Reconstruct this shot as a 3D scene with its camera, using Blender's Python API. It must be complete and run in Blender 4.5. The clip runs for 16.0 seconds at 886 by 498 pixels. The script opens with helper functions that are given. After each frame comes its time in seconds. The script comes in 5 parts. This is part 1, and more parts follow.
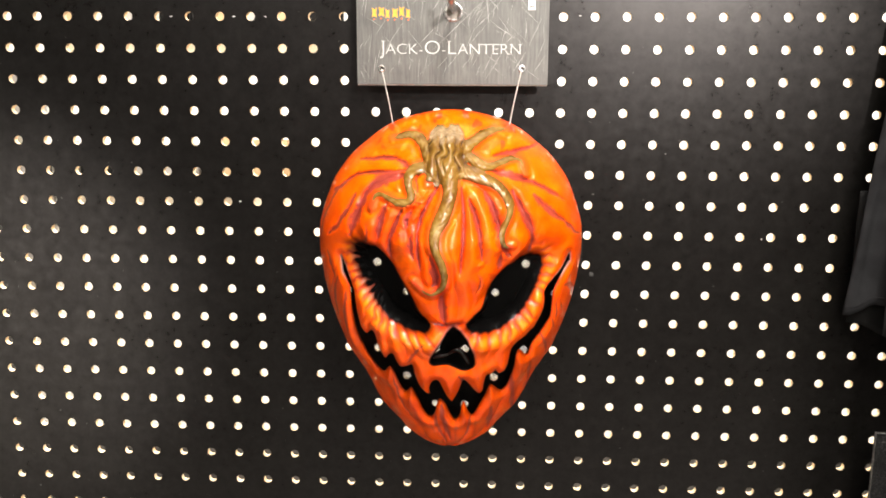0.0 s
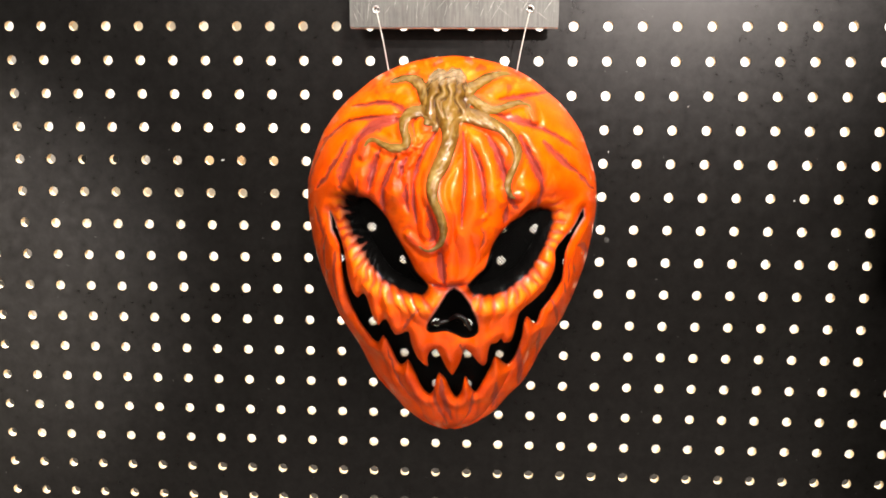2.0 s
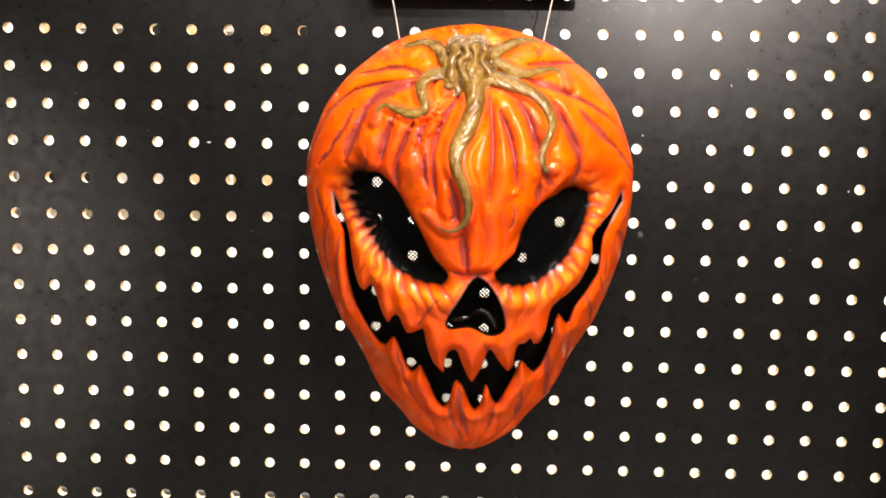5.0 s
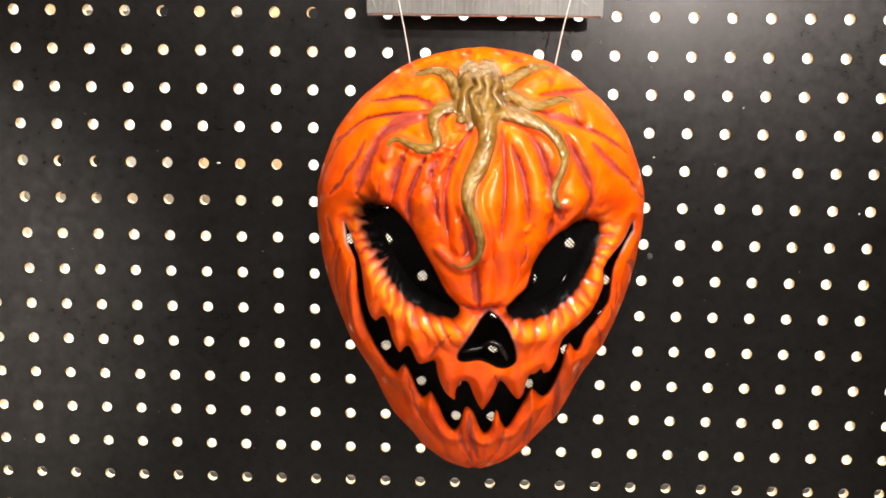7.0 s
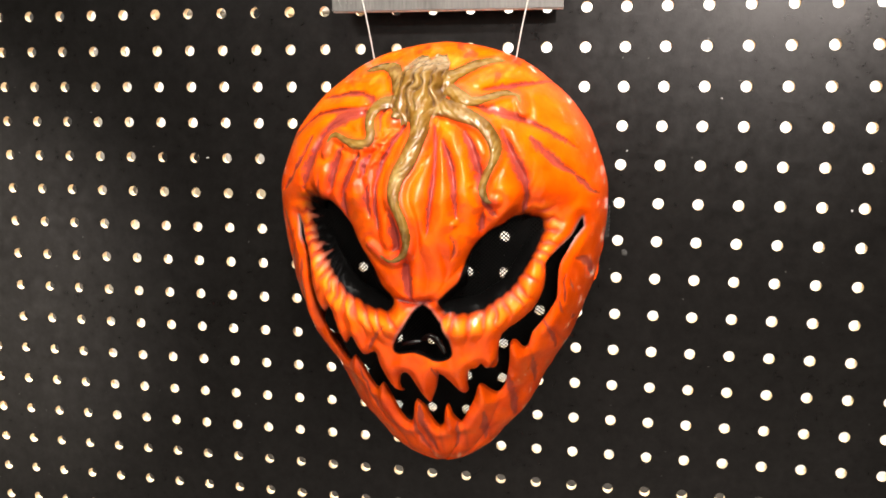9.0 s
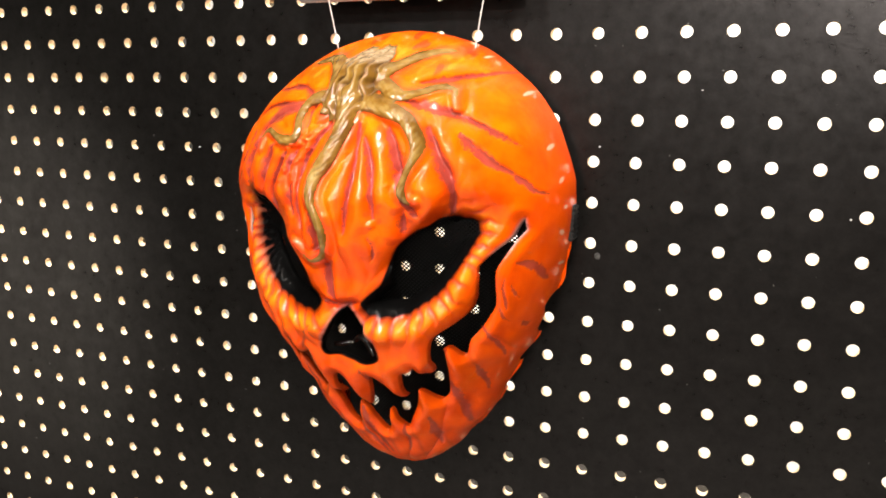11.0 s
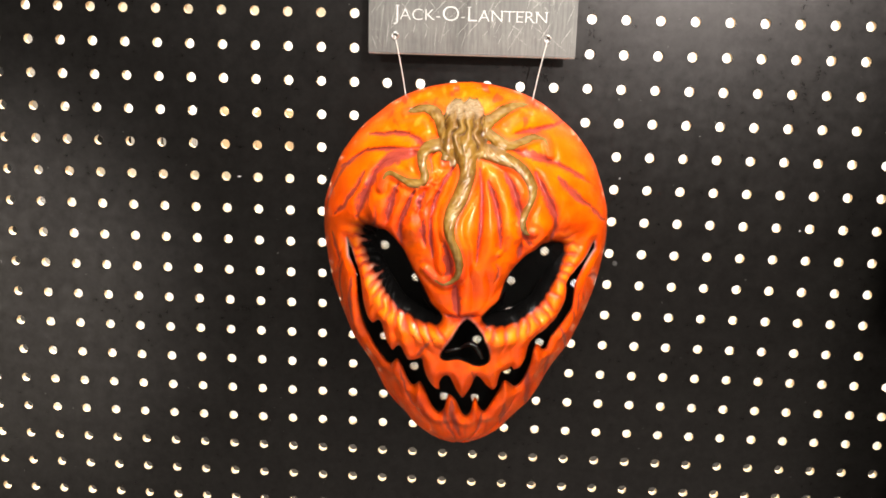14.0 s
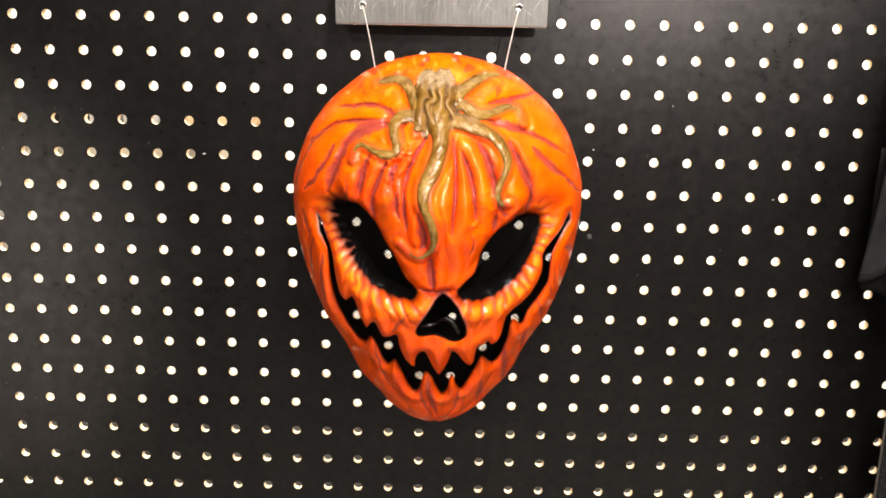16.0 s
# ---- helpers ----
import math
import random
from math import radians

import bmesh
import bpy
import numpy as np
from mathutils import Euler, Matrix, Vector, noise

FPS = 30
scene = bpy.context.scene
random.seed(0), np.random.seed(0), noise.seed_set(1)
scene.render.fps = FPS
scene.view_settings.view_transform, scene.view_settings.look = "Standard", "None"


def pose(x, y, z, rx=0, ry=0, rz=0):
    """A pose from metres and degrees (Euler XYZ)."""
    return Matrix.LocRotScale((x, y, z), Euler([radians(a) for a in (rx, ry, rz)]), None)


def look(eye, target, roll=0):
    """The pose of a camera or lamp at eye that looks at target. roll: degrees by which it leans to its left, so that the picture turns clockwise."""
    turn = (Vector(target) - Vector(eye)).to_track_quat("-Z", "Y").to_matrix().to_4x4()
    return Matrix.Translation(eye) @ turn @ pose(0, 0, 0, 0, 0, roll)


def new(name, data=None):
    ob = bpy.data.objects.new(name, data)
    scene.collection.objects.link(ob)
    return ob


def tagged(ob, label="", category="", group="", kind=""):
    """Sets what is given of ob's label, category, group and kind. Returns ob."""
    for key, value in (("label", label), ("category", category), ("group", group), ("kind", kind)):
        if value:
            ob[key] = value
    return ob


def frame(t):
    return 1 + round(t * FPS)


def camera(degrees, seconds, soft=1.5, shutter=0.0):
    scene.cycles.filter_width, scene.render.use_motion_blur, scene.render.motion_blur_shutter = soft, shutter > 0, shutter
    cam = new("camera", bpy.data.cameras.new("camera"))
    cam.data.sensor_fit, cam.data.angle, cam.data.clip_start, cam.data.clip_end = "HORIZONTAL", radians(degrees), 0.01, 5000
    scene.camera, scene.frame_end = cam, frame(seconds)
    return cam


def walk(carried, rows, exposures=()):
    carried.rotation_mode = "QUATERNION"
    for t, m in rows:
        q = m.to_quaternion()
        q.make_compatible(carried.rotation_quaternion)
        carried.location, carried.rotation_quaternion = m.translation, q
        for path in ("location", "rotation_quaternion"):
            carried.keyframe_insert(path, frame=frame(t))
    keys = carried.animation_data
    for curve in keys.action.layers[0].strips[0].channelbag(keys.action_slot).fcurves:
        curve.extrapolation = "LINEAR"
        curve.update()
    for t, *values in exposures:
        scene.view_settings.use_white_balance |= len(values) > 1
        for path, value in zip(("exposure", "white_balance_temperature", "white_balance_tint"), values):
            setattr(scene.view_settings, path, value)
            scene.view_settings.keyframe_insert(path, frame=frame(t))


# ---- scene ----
cam = camera(56.59, 16.0, soft=1.7)
PATH = [
    (0, 0.0220, -0.6871, 1.7457, 2.42, -10.99, 0.31),
    (0.5, 0.0250, -0.6733, 1.7274, 2.70, -10.92, 0.24),
    (1, 0.0246, -0.6598, 1.7128, 2.94, -10.70, 0.15),
    (1.5, 0.0250, -0.6477, 1.7009, 3.02, -10.44, 0.19),
    (2, 0.0255, -0.6343, 1.6927, 2.98, -9.78, 0.32),
    (2.5, 0.0215, -0.6198, 1.6773, 2.71, -9.09, 0.51),
    (3, 0.0171, -0.6180, 1.6592, 2.39, -8.15, 0.68),
    (3.5, 0.0109, -0.6069, 1.6481, 1.90, -7.38, 0.86),
    (3.7, 0.0092, -0.5989, 1.6406, 1.71, -6.92, 0.87),
    (4, 0.0062, -0.5929, 1.6346, 1.52, -6.50, 0.94),
    (4.5, 0.0014, -0.5807, 1.6356, 1.41, -6.30, 0.94),
    (5, -0.0025, -0.5690, 1.6451, 1.45, -6.56, 0.88),
    (5.5, -0.0049, -0.5609, 1.6570, 1.53, -7.13, 0.83),
    (5.8, -0.0054, -0.5593, 1.6626, 1.55, -7.54, 0.82),
    (6, -0.0053, -0.5581, 1.6682, 1.64, -8.11, 0.82),
    (6.5, -0.0057, -0.5591, 1.6730, 1.55, -8.53, 0.85),
    (7, -0.0083, -0.5657, 1.6826, 1.60, -8.89, 0.92),
    (7.5, -0.0052, -0.5698, 1.6890, 2.26, -9.19, 0.92),
    (8, 0.0157, -0.5716, 1.6923, 4.02, -9.49, 0.84),
    (8.5, 0.0527, -0.5713, 1.6927, 7.20, -9.80, 0.55),
    (8.7, 0.0754, -0.5647, 1.6881, 8.63, -9.57, 0.45),
    (9, 0.1023, -0.5587, 1.6864, 10.89, -9.63, 0.25),
    (9.5, 0.1489, -0.5395, 1.6848, 15.35, -9.87, -0.10),
    (10, 0.1893, -0.5175, 1.6852, 19.49, -10.24, -0.34),
    (10.5, 0.2136, -0.5025, 1.6885, 22.00, -10.72, -0.31),
    (10.8, 0.2165, -0.5010, 1.6923, 22.15, -11.05, -0.09),
    (11, 0.2185, -0.5019, 1.6980, 22.05, -11.42, 0.11),
    (11.5, 0.2108, -0.5064, 1.7027, 21.02, -11.85, 0.63),
    (12, 0.1698, -0.5353, 1.7084, 17.27, -12.26, 1.27),
    (12.5, 0.0935, -0.5694, 1.7144, 12.80, -12.62, 1.74),
    (13, 0.0390, -0.5915, 1.7223, 8.54, -12.75, 1.94),
    (13.5, 0.0163, -0.6113, 1.7329, 4.99, -12.66, 1.91),
    (14, 0.0119, -0.6387, 1.7432, 2.60, -12.75, 1.65),
    (14.5, 0.0203, -0.6554, 1.7462, 1.31, -12.88, 1.32),
    (15, 0.0209, -0.6570, 1.7570, 0.84, -13.20, 1.02),
    (15.5, 0.0155, -0.6424, 1.7469, 0.49, -13.51, 0.99),
    (16, 0.0075, -0.6298, 1.7303, 0.26, -13.45, 1.09),
]
walk(cam, [(t, pose(x, y, z, 0, 0, yaw) @ pose(0, 0, 0, 90 + pitch) @ pose(0, 0, 0, 0, 0, roll)) for t, x, y, z, yaw, pitch, roll in PATH])

# ---- light ----
world = bpy.data.worlds.new("shop")
scene.world = world
world.use_nodes = True
world.node_tree.nodes["Background"].inputs[0].default_value = (0.75, 0.8, 0.9, 1)
world.node_tree.nodes["Background"].inputs[1].default_value = 0.02
scene.view_settings.exposure = 0.05


def area(name, place, target, wide, high, watts, colour):
    lamp = bpy.data.lights.new(name, "AREA")
    lamp.shape, lamp.size, lamp.size_y, lamp.energy, lamp.color = "RECTANGLE", wide, high, watts, colour
    ob = new(name, lamp)
    ob.matrix_world = look(place, target)
    return ob


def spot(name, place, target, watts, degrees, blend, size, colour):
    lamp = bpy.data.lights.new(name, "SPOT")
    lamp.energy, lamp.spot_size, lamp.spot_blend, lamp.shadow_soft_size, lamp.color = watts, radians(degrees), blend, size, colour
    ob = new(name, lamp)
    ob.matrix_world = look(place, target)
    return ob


WARM, COOL = (1.0, 0.93, 0.84), (1.0, 0.97, 0.93)
# unseen spots over the aisle, added for glows on the board; ceiling panels, and the panel over the space behind the
# pegboard
spot("unseen_spot_main", (0.78, -2.6, 2.38), (0.14, 0, 1.92), 310, 14.5, 1.0, 0.03, WARM)
# no known source: added only for the soft glow at the board's left
spot("added_glow_spot", (-0.45, -2.6, 2.5), (-0.40, 0, 1.53), 2800, 8.5, 1.0, 0.05, WARM)
area("ceiling_lamp_key", (0.36, -1.15, 3.1), (0.30, -0.88, 0), 0.16, 1.7, 92, WARM)
area("ceiling_lamp_aisle", (-0.9, -3.0, 3.15), (-0.7, -2.7, 0), 1.2, 0.22, 82, WARM)
area("ceiling_lamp_aisle_right", (1.55, -3.0, 3.15), (1.40, -2.7, 0), 0.9, 0.22, 150, WARM)
area("ceiling_lamp_behind", (0.0, 0.52, 3.05), (0.0, 0.6, 1.3), 3.0, 0.7, 195, COOL)


# ---- materials ----
def material(name, build):
    m = bpy.data.materials.new(name)
    m.use_nodes = True
    build(m.node_tree, m.node_tree.nodes["Principled BSDF"])
    return m


def node(tree, kind, **values):
    n = tree.nodes.new("ShaderNode" + kind)
    for key, value in values.items():
        n.inputs[key].default_value = value
    return n


def ramp(tree, source, stops):
    n = tree.nodes.new("ShaderNodeValToRGB")
    while len(n.color_ramp.elements) < len(stops):
        n.color_ramp.elements.new(0.5)
    for e, (at, colour) in zip(n.color_ramp.elements, stops):
        e.position, e.color = at, (*colour, 1) if len(colour) == 3 else colour
    tree.links.new(source, n.inputs[0])
    return n.outputs[0]


def bump(tree, shader, source, strength, distance):
    n = node(tree, "Bump", Strength=strength, Distance=distance)
    tree.links.new(source, n.inputs["Height"])
    tree.links.new(n.outputs[0], shader.inputs["Normal"])


def noisy(name, low, high, scale, roughness=0.6, metal=0.0, rough_span=0.1, relief=0.2, relief_scale=None, stretch=(1, 1, 1), depth=0.001, detail=6.0):
    """A plain surface with two scales of variation in colour, gloss and relief."""
    def build(tree, shader):
        at = tree.nodes.new("ShaderNodeTexCoord")
        lay = node(tree, "Mapping", Scale=stretch)
        tree.links.new(at.outputs["Object"], lay.inputs[0])
        big, fine = node(tree, "Tex" + "Noise", Scale=scale, Detail=detail), node(tree, "Tex" + "Noise", Scale=relief_scale or scale * 12, Detail=3.0)
        for n in (big, fine):
            tree.links.new(lay.outputs[0], n.inputs["Vector"])
        tree.links.new(ramp(tree, big.outputs["Fac"], [(0.3, low), (0.7, high)]), shader.inputs["Base Color"])
        r = roughness
        tree.links.new(ramp(tree, fine.outputs["Fac"], [(0.3, (r - rough_span,) * 3), (0.7, (r + rough_span,) * 3)]), shader.inputs["Roughness"])
        shader.inputs["Metallic"].default_value = metal
        bump(tree, shader, fine.outputs["Fac"], relief, depth)
    return material(name, build)


def board_build(tree, shader):
    """Black melamine face: cloudy handling marks, dust and fine pitting."""
    link = tree.links.new
    at = tree.nodes.new("ShaderNodeTexCoord")
    big, fine, dust = node(tree, "TexNoise", Scale=9.0, Detail=7.0, Roughness=0.62), node(tree, "TexNoise", Scale=800.0, Detail=3.0), node(tree, "TexNoise", Scale=75.0, Detail=9.0, Roughness=0.75)
    wipe = node(tree, "TexNoise", Scale=22.0, Detail=8.0, Roughness=0.7, Distortion=1.4)
    for n in (big, fine, dust, wipe):
        link(at.outputs["Object"], n.inputs["Vector"])
    mix = node(tree, "Mix")
    mix.data_type = "RGBA"
    link(ramp(tree, wipe.outputs["Fac"], [(0.42, (0.0, 0, 0)), (0.72, (1, 1, 1))]), mix.inputs["Factor"])
    link(ramp(tree, dust.outputs["Fac"], [(0.35, (0.0022, 0.0020, 0.0018)), (0.8, (0.0034, 0.0031, 0.0027))]), mix.inputs[6])
    link(ramp(tree, dust.outputs["Fac"], [(0.35, (0.0032, 0.0030, 0.0027)), (0.8, (0.0062, 0.0057, 0.0051))]), mix.inputs[7])
    link(mix.outputs[2], shader.inputs["Base Color"])
    mottle = node(tree, "TexNoise", Scale=130.0, Detail=6.0, Roughness=0.7)
    speck = node(tree, "TexNoise", Scale=330.0, Detail=1.0)
    for n in (mottle, speck):
        link(at.outputs["Object"], n.inputs["Vector"])
    flecks = node(tree, "Mix")
    flecks.data_type = "RGBA"
    flecks.inputs[7].default_value = (0.10, 0.10, 0.095, 1)
    link(ramp(tree, speck.outputs["Fac"], [(0.775, (0, 0, 0)), (0.81, (1, 1, 1))]), flecks.inputs["Factor"])
    link(mix.outputs[2], flecks.inputs[6])
    link(flecks.outputs[2], shader.inputs["Base Color"])
    rough_mix = node(tree, "Mix")
    rough_mix.data_type = "RGBA"
    rough_mix.inputs["Factor"].default_value = 0.5
    link(ramp(tree, big.outputs["Fac"], [(0.3, (0.24,) * 3), (0.7, (0.36,) * 3)]), rough_mix.inputs[6])
    link(ramp(tree, mottle.outputs["Fac"], [(0.3, (0.22,) * 3), (0.7, (0.46,) * 3)]), rough_mix.inputs[7])
    link(rough_mix.outputs[2], shader.inputs["Roughness"])
    gloss = node(tree, "Mix")
    gloss.data_type = "RGBA"
    gloss.inputs["Factor"].default_value = 0.5
    link(ramp(tree, wipe.outputs["Fac"], [(0.3, (0.20,) * 3), (0.7, (0.29,) * 3)]), gloss.inputs[6])
    link(ramp(tree, mottle.outputs["Fac"], [(0.3, (0.17,) * 3), (0.7, (0.38,) * 3)]), gloss.inputs[7])
    link(gloss.outputs[2], shader.inputs["Specular IOR Level"])
    shader.inputs["Specular Tint"].default_value = (0.99, 0.94, 0.96, 1)
    n1, n2 = node(tree, "Bump", Strength=0.16, Distance=0.0003), node(tree, "Bump", Strength=0.09, Distance=0.0014)
    link(fine.outputs["Fac"], n1.inputs["Height"])
    link(wipe.outputs["Fac"], n2.inputs["Height"])
    link(n1.outputs[0], n2.inputs["Normal"])
    link(n2.outputs[0], shader.inputs["Normal"])


def mask_build(tree, shader):
    """Sprayed latex. The mesh keeps two hand-laid layers: "paint", the soft sprayed ground with some shade and
    highlights painted in, and "layers": red for dark folds, green for thin strokes, blue for the black sockets and
    alpha for pale rim spots, whose edges are broken up here."""
    link = tree.links.new
    paint, layers = tree.nodes.new("ShaderNodeVertexColor"), tree.nodes.new("ShaderNodeVertexColor")
    paint.layer_name, layers.layer_name = "paint", "layers"
    at = tree.nodes.new("ShaderNodeTexCoord")
    speck = node(tree, "TexNoise", Scale=70.0, Detail=6.0, Roughness=0.6)
    grit = node(tree, "TexNoise", Scale=330.0, Detail=7.0, Roughness=0.8)
    fine = node(tree, "TexNoise", Scale=700.0, Detail=3.0)
    for n in (speck, grit, fine):
        link(at.outputs["Object"], n.inputs["Vector"])
    apart = tree.nodes.new("ShaderNodeSeparateColor")
    link(layers.outputs[0], apart.inputs[0])

    def math_(op, a, b):
        n = tree.nodes.new("ShaderNodeMath")
        n.operation = op
        for k, v in enumerate((a, b)):
            if isinstance(v, (int, float)):
                n.inputs[k].default_value = v
            else:
                link(v, n.inputs[k])
        return n.outputs[0]

    def broken(source, amount, lo, hi):
        """The layer's strength, its edge broken by grit."""
        jitter = math_("MULTIPLY", math_("SUBTRACT", math_("ADD", math_("MULTIPLY", grit.outputs["Fac"], 0.6), math_("MULTIPLY", speck.outputs["Fac"], 0.4)), 0.5), amount)
        return ramp(tree, math_("ADD", source, jitter), [(lo, (0, 0, 0)), (hi, (1, 1, 1))])

    def over(below, colour, share):
        n = node(tree, "Mix")
        n.data_type = "RGBA"
        link(share, n.inputs["Factor"])
        link(below, n.inputs[6])
        if isinstance(colour, tuple):
            n.inputs[7].default_value = (*colour, 1)
        else:
            link(colour, n.inputs[7])
        return n.outputs[2]

    tone = node(tree, "Mix")
    tone.data_type, tone.blend_type = "RGBA", "MULTIPLY"
    tone.inputs["Factor"].default_value = 1.0
    link(paint.outputs[0], tone.inputs[6])
    link(ramp(tree, speck.outputs["Fac"], [(0.3, (0.86, 0.68, 0.7)), (0.55, (1.0, 1.0, 1.0)), (0.72, (1.0, 1.2, 1.0))]), tone.inputs[7])
    wine = ramp(tree, speck.outputs["Fac"], [(0.3, (0.165, 0.022, 0.020)), (0.7, (0.29, 0.046, 0.038))])
    colour = over(tone.outputs[2], wine, math_("MULTIPLY", broken(apart.outputs["Red"], 3.2, 0.40, 0.60), 0.88))
    colour = over(colour, wine, math_("MULTIPLY", broken(apart.outputs["Green"], 2.8, 0.42, 0.64), 0.74))
    black = broken(apart.outputs["Blue"], 0.25, 0.10, 0.80)
    colour = over(colour, (0.002, 0.0019, 0.0019), black)
    link(math_("SUBTRACT", 0.46, math_("MULTIPLY", black, 0.44)), shader.inputs["Coat Weight"])
    link(math_("SUBTRACT", 0.07, math_("MULTIPLY", black, 0.06)), shader.inputs["Specular IOR Level"])
    colour = over(colour, (0.76, 0.36, 0.25), broken(layers.outputs[1], 0.8, 0.58, 0.85))
    link(colour, shader.inputs["Base Color"])
    link(ramp(tree, speck.outputs["Fac"], [(0.3, (0.40,) * 3), (0.7, (0.27,) * 3)]), shader.inputs["Roughness"])
    shader.inputs["Coat Roughness"].default_value = 0.105
    n1 = node(tree, "Bump", Strength=0.16, Distance=0.0005)
    n2 = node(tree, "Bump", Strength=0.20, Distance=0.0015)
    n3 = node(tree, "Bump", Strength=0.20, Distance=0.0012)
    for n, source in ((n1, fine), (n2, speck), (n3, grit)):
        link(source.outputs["Fac"], n.inputs["Height"])
    link(n1.outputs[0], n2.inputs["Normal"])
    link(n2.outputs[0], n3.inputs["Normal"])
    link(n3.outputs[0], shader.inputs["Normal"])


def stem_build(tree, shader):
    """Olive-brown glossy paint, rubbed pale where the stump was cut."""
    link = tree.links.new
    at, worn = tree.nodes.new("ShaderNodeTexCoord"), tree.nodes.new("ShaderNodeVertexColor")
    worn.layer_name = "worn"
    speck, fine = node(tree, "TexNoise", Scale=90.0, Detail=6.0), node(tree, "TexNoise", Scale=420.0, Detail=5.0, Roughness=0.65)
    for n in (speck, fine):
        link(at.outputs["Object"], n.inputs["Vector"])
    mix = node(tree, "Mix")
    mix.data_type = "RGBA"
    apart = tree.nodes.new("ShaderNodeSeparateColor")
    link(worn.outputs[0], apart.inputs[0])
    link(apart.outputs["Red"], mix.inputs["Factor"])
    # the dark wash also paints groove and side shade; strand tops get painted highlights
    ground, brushed = node(tree, "Mix"), node(tree, "Mix")
    for n in (ground, brushed):
        n.data_type = "RGBA"
    ground.inputs[6].default_value = (0.07, 0.028, 0.006, 1)
    link(ramp(tree, apart.outputs["Green"], [(0.1, (0, 0, 0)), (0.6, (1, 1, 1))]), ground.inputs["Factor"])
    brushed.inputs[7].default_value = (0.46, 0.36, 0.15, 1)
    link(ramp(tree, apart.outputs["Green"], [(0.84, (0, 0, 0)), (1.0, (0.2, 0.2, 0.2))]), brushed.inputs["Factor"])
    link(ground.outputs[2], brushed.inputs[6])
    link(brushed.outputs[2], mix.inputs[6])
    link(ramp(tree, speck.outputs["Fac"], [(0.28, (0.10, 0.044, 0.007)), (0.5, (0.175, 0.084, 0.012)), (0.64, (0.225, 0.12, 0.022)), (0.78, (0.33, 0.22, 0.07))]), ground.inputs[7])
    link(ramp(tree, fine.outputs["Fac"], [(0.3, (0.20, 0.12, 0.05)), (0.55, (0.40, 0.29, 0.17)), (0.72, (0.60, 0.46, 0.34))]), mix.inputs[7])
    link(mix.outputs[2], shader.inputs["Base Color"])
    shader.inputs["Roughness"].default_value = 0.13
    n1, n2 = node(tree, "Bump", Strength=0.10, Distance=0.0008), node(tree, "Bump", Strength=0.14, Distance=0.002)
    link(fine.outputs["Fac"], n1.inputs["Height"])
    link(speck.outputs["Fac"], n2.inputs["Height"])
    link(n1.outputs[0], n2.inputs["Normal"])
    link(n2.outputs[0], shader.inputs["Normal"])


BOARD = material("black_hardboard", board_build)
FIBRE = noisy("raw_hardboard", (0.55, 0.42, 0.26), (0.72, 0.58, 0.40), 300.0, 0.85)
LATEX = material("painted_latex", mask_build)
STEM = material("stem_paint", stem_build)
def net_build(tree, shader):
    shader.inputs["Base Color"].default_value = (0.004, 0.004, 0.004, 1)
    shader.inputs["Roughness"].default_value = 0.6
    shader.inputs["Specular IOR Level"].default_value = 0.05


LINING = material("black_netting", net_build)
CORD = noisy("white_cord", (0.44, 0.43, 0.40), (0.6, 0.585, 0.56), 400.0, 0.6)
STEEL = noisy("galvanised_steel", (0.42, 0.41, 0.40), (0.6, 0.59, 0.58), 120.0, 0.3, 1.0)
BACKWALL = noisy("white_wall_paint", (0.78, 0.77, 0.75), (0.84, 0.83, 0.81), 3.0, 0.8)
GREYWALL = noisy("dark_grey_wall_paint", (0.05, 0.048, 0.046), (0.075, 0.072, 0.07), 3.0, 0.8)
BEIGEWALL = noisy("beige_wall_paint", (0.24, 0.22, 0.20), (0.30, 0.275, 0.25), 3.0, 0.8)
GREYPACK = noisy("grey_wrap", (0.2, 0.19, 0.18), (0.3, 0.29, 0.28), 20.0, 0.5)
FLOORING = noisy("grey_vinyl_floor", (0.30, 0.285, 0.268), (0.38, 0.362, 0.342), 4.0, 0.5)
CEILING = noisy("dark_ceiling", (0.06, 0.06, 0.06), (0.09, 0.09, 0.09), 3.0, 0.9)
CLOTH = noisy("black_cotton", (0.009, 0.009, 0.0098), (0.021, 0.021, 0.0228), 40.0, 0.9, 0.0, 0.05, 0.5, 900.0, (1, 1, 1), 0.0008)
DARKCLOTH = noisy("black_velvet", (0.006, 0.006, 0.006), (0.012, 0.012, 0.012), 25.0, 0.9)
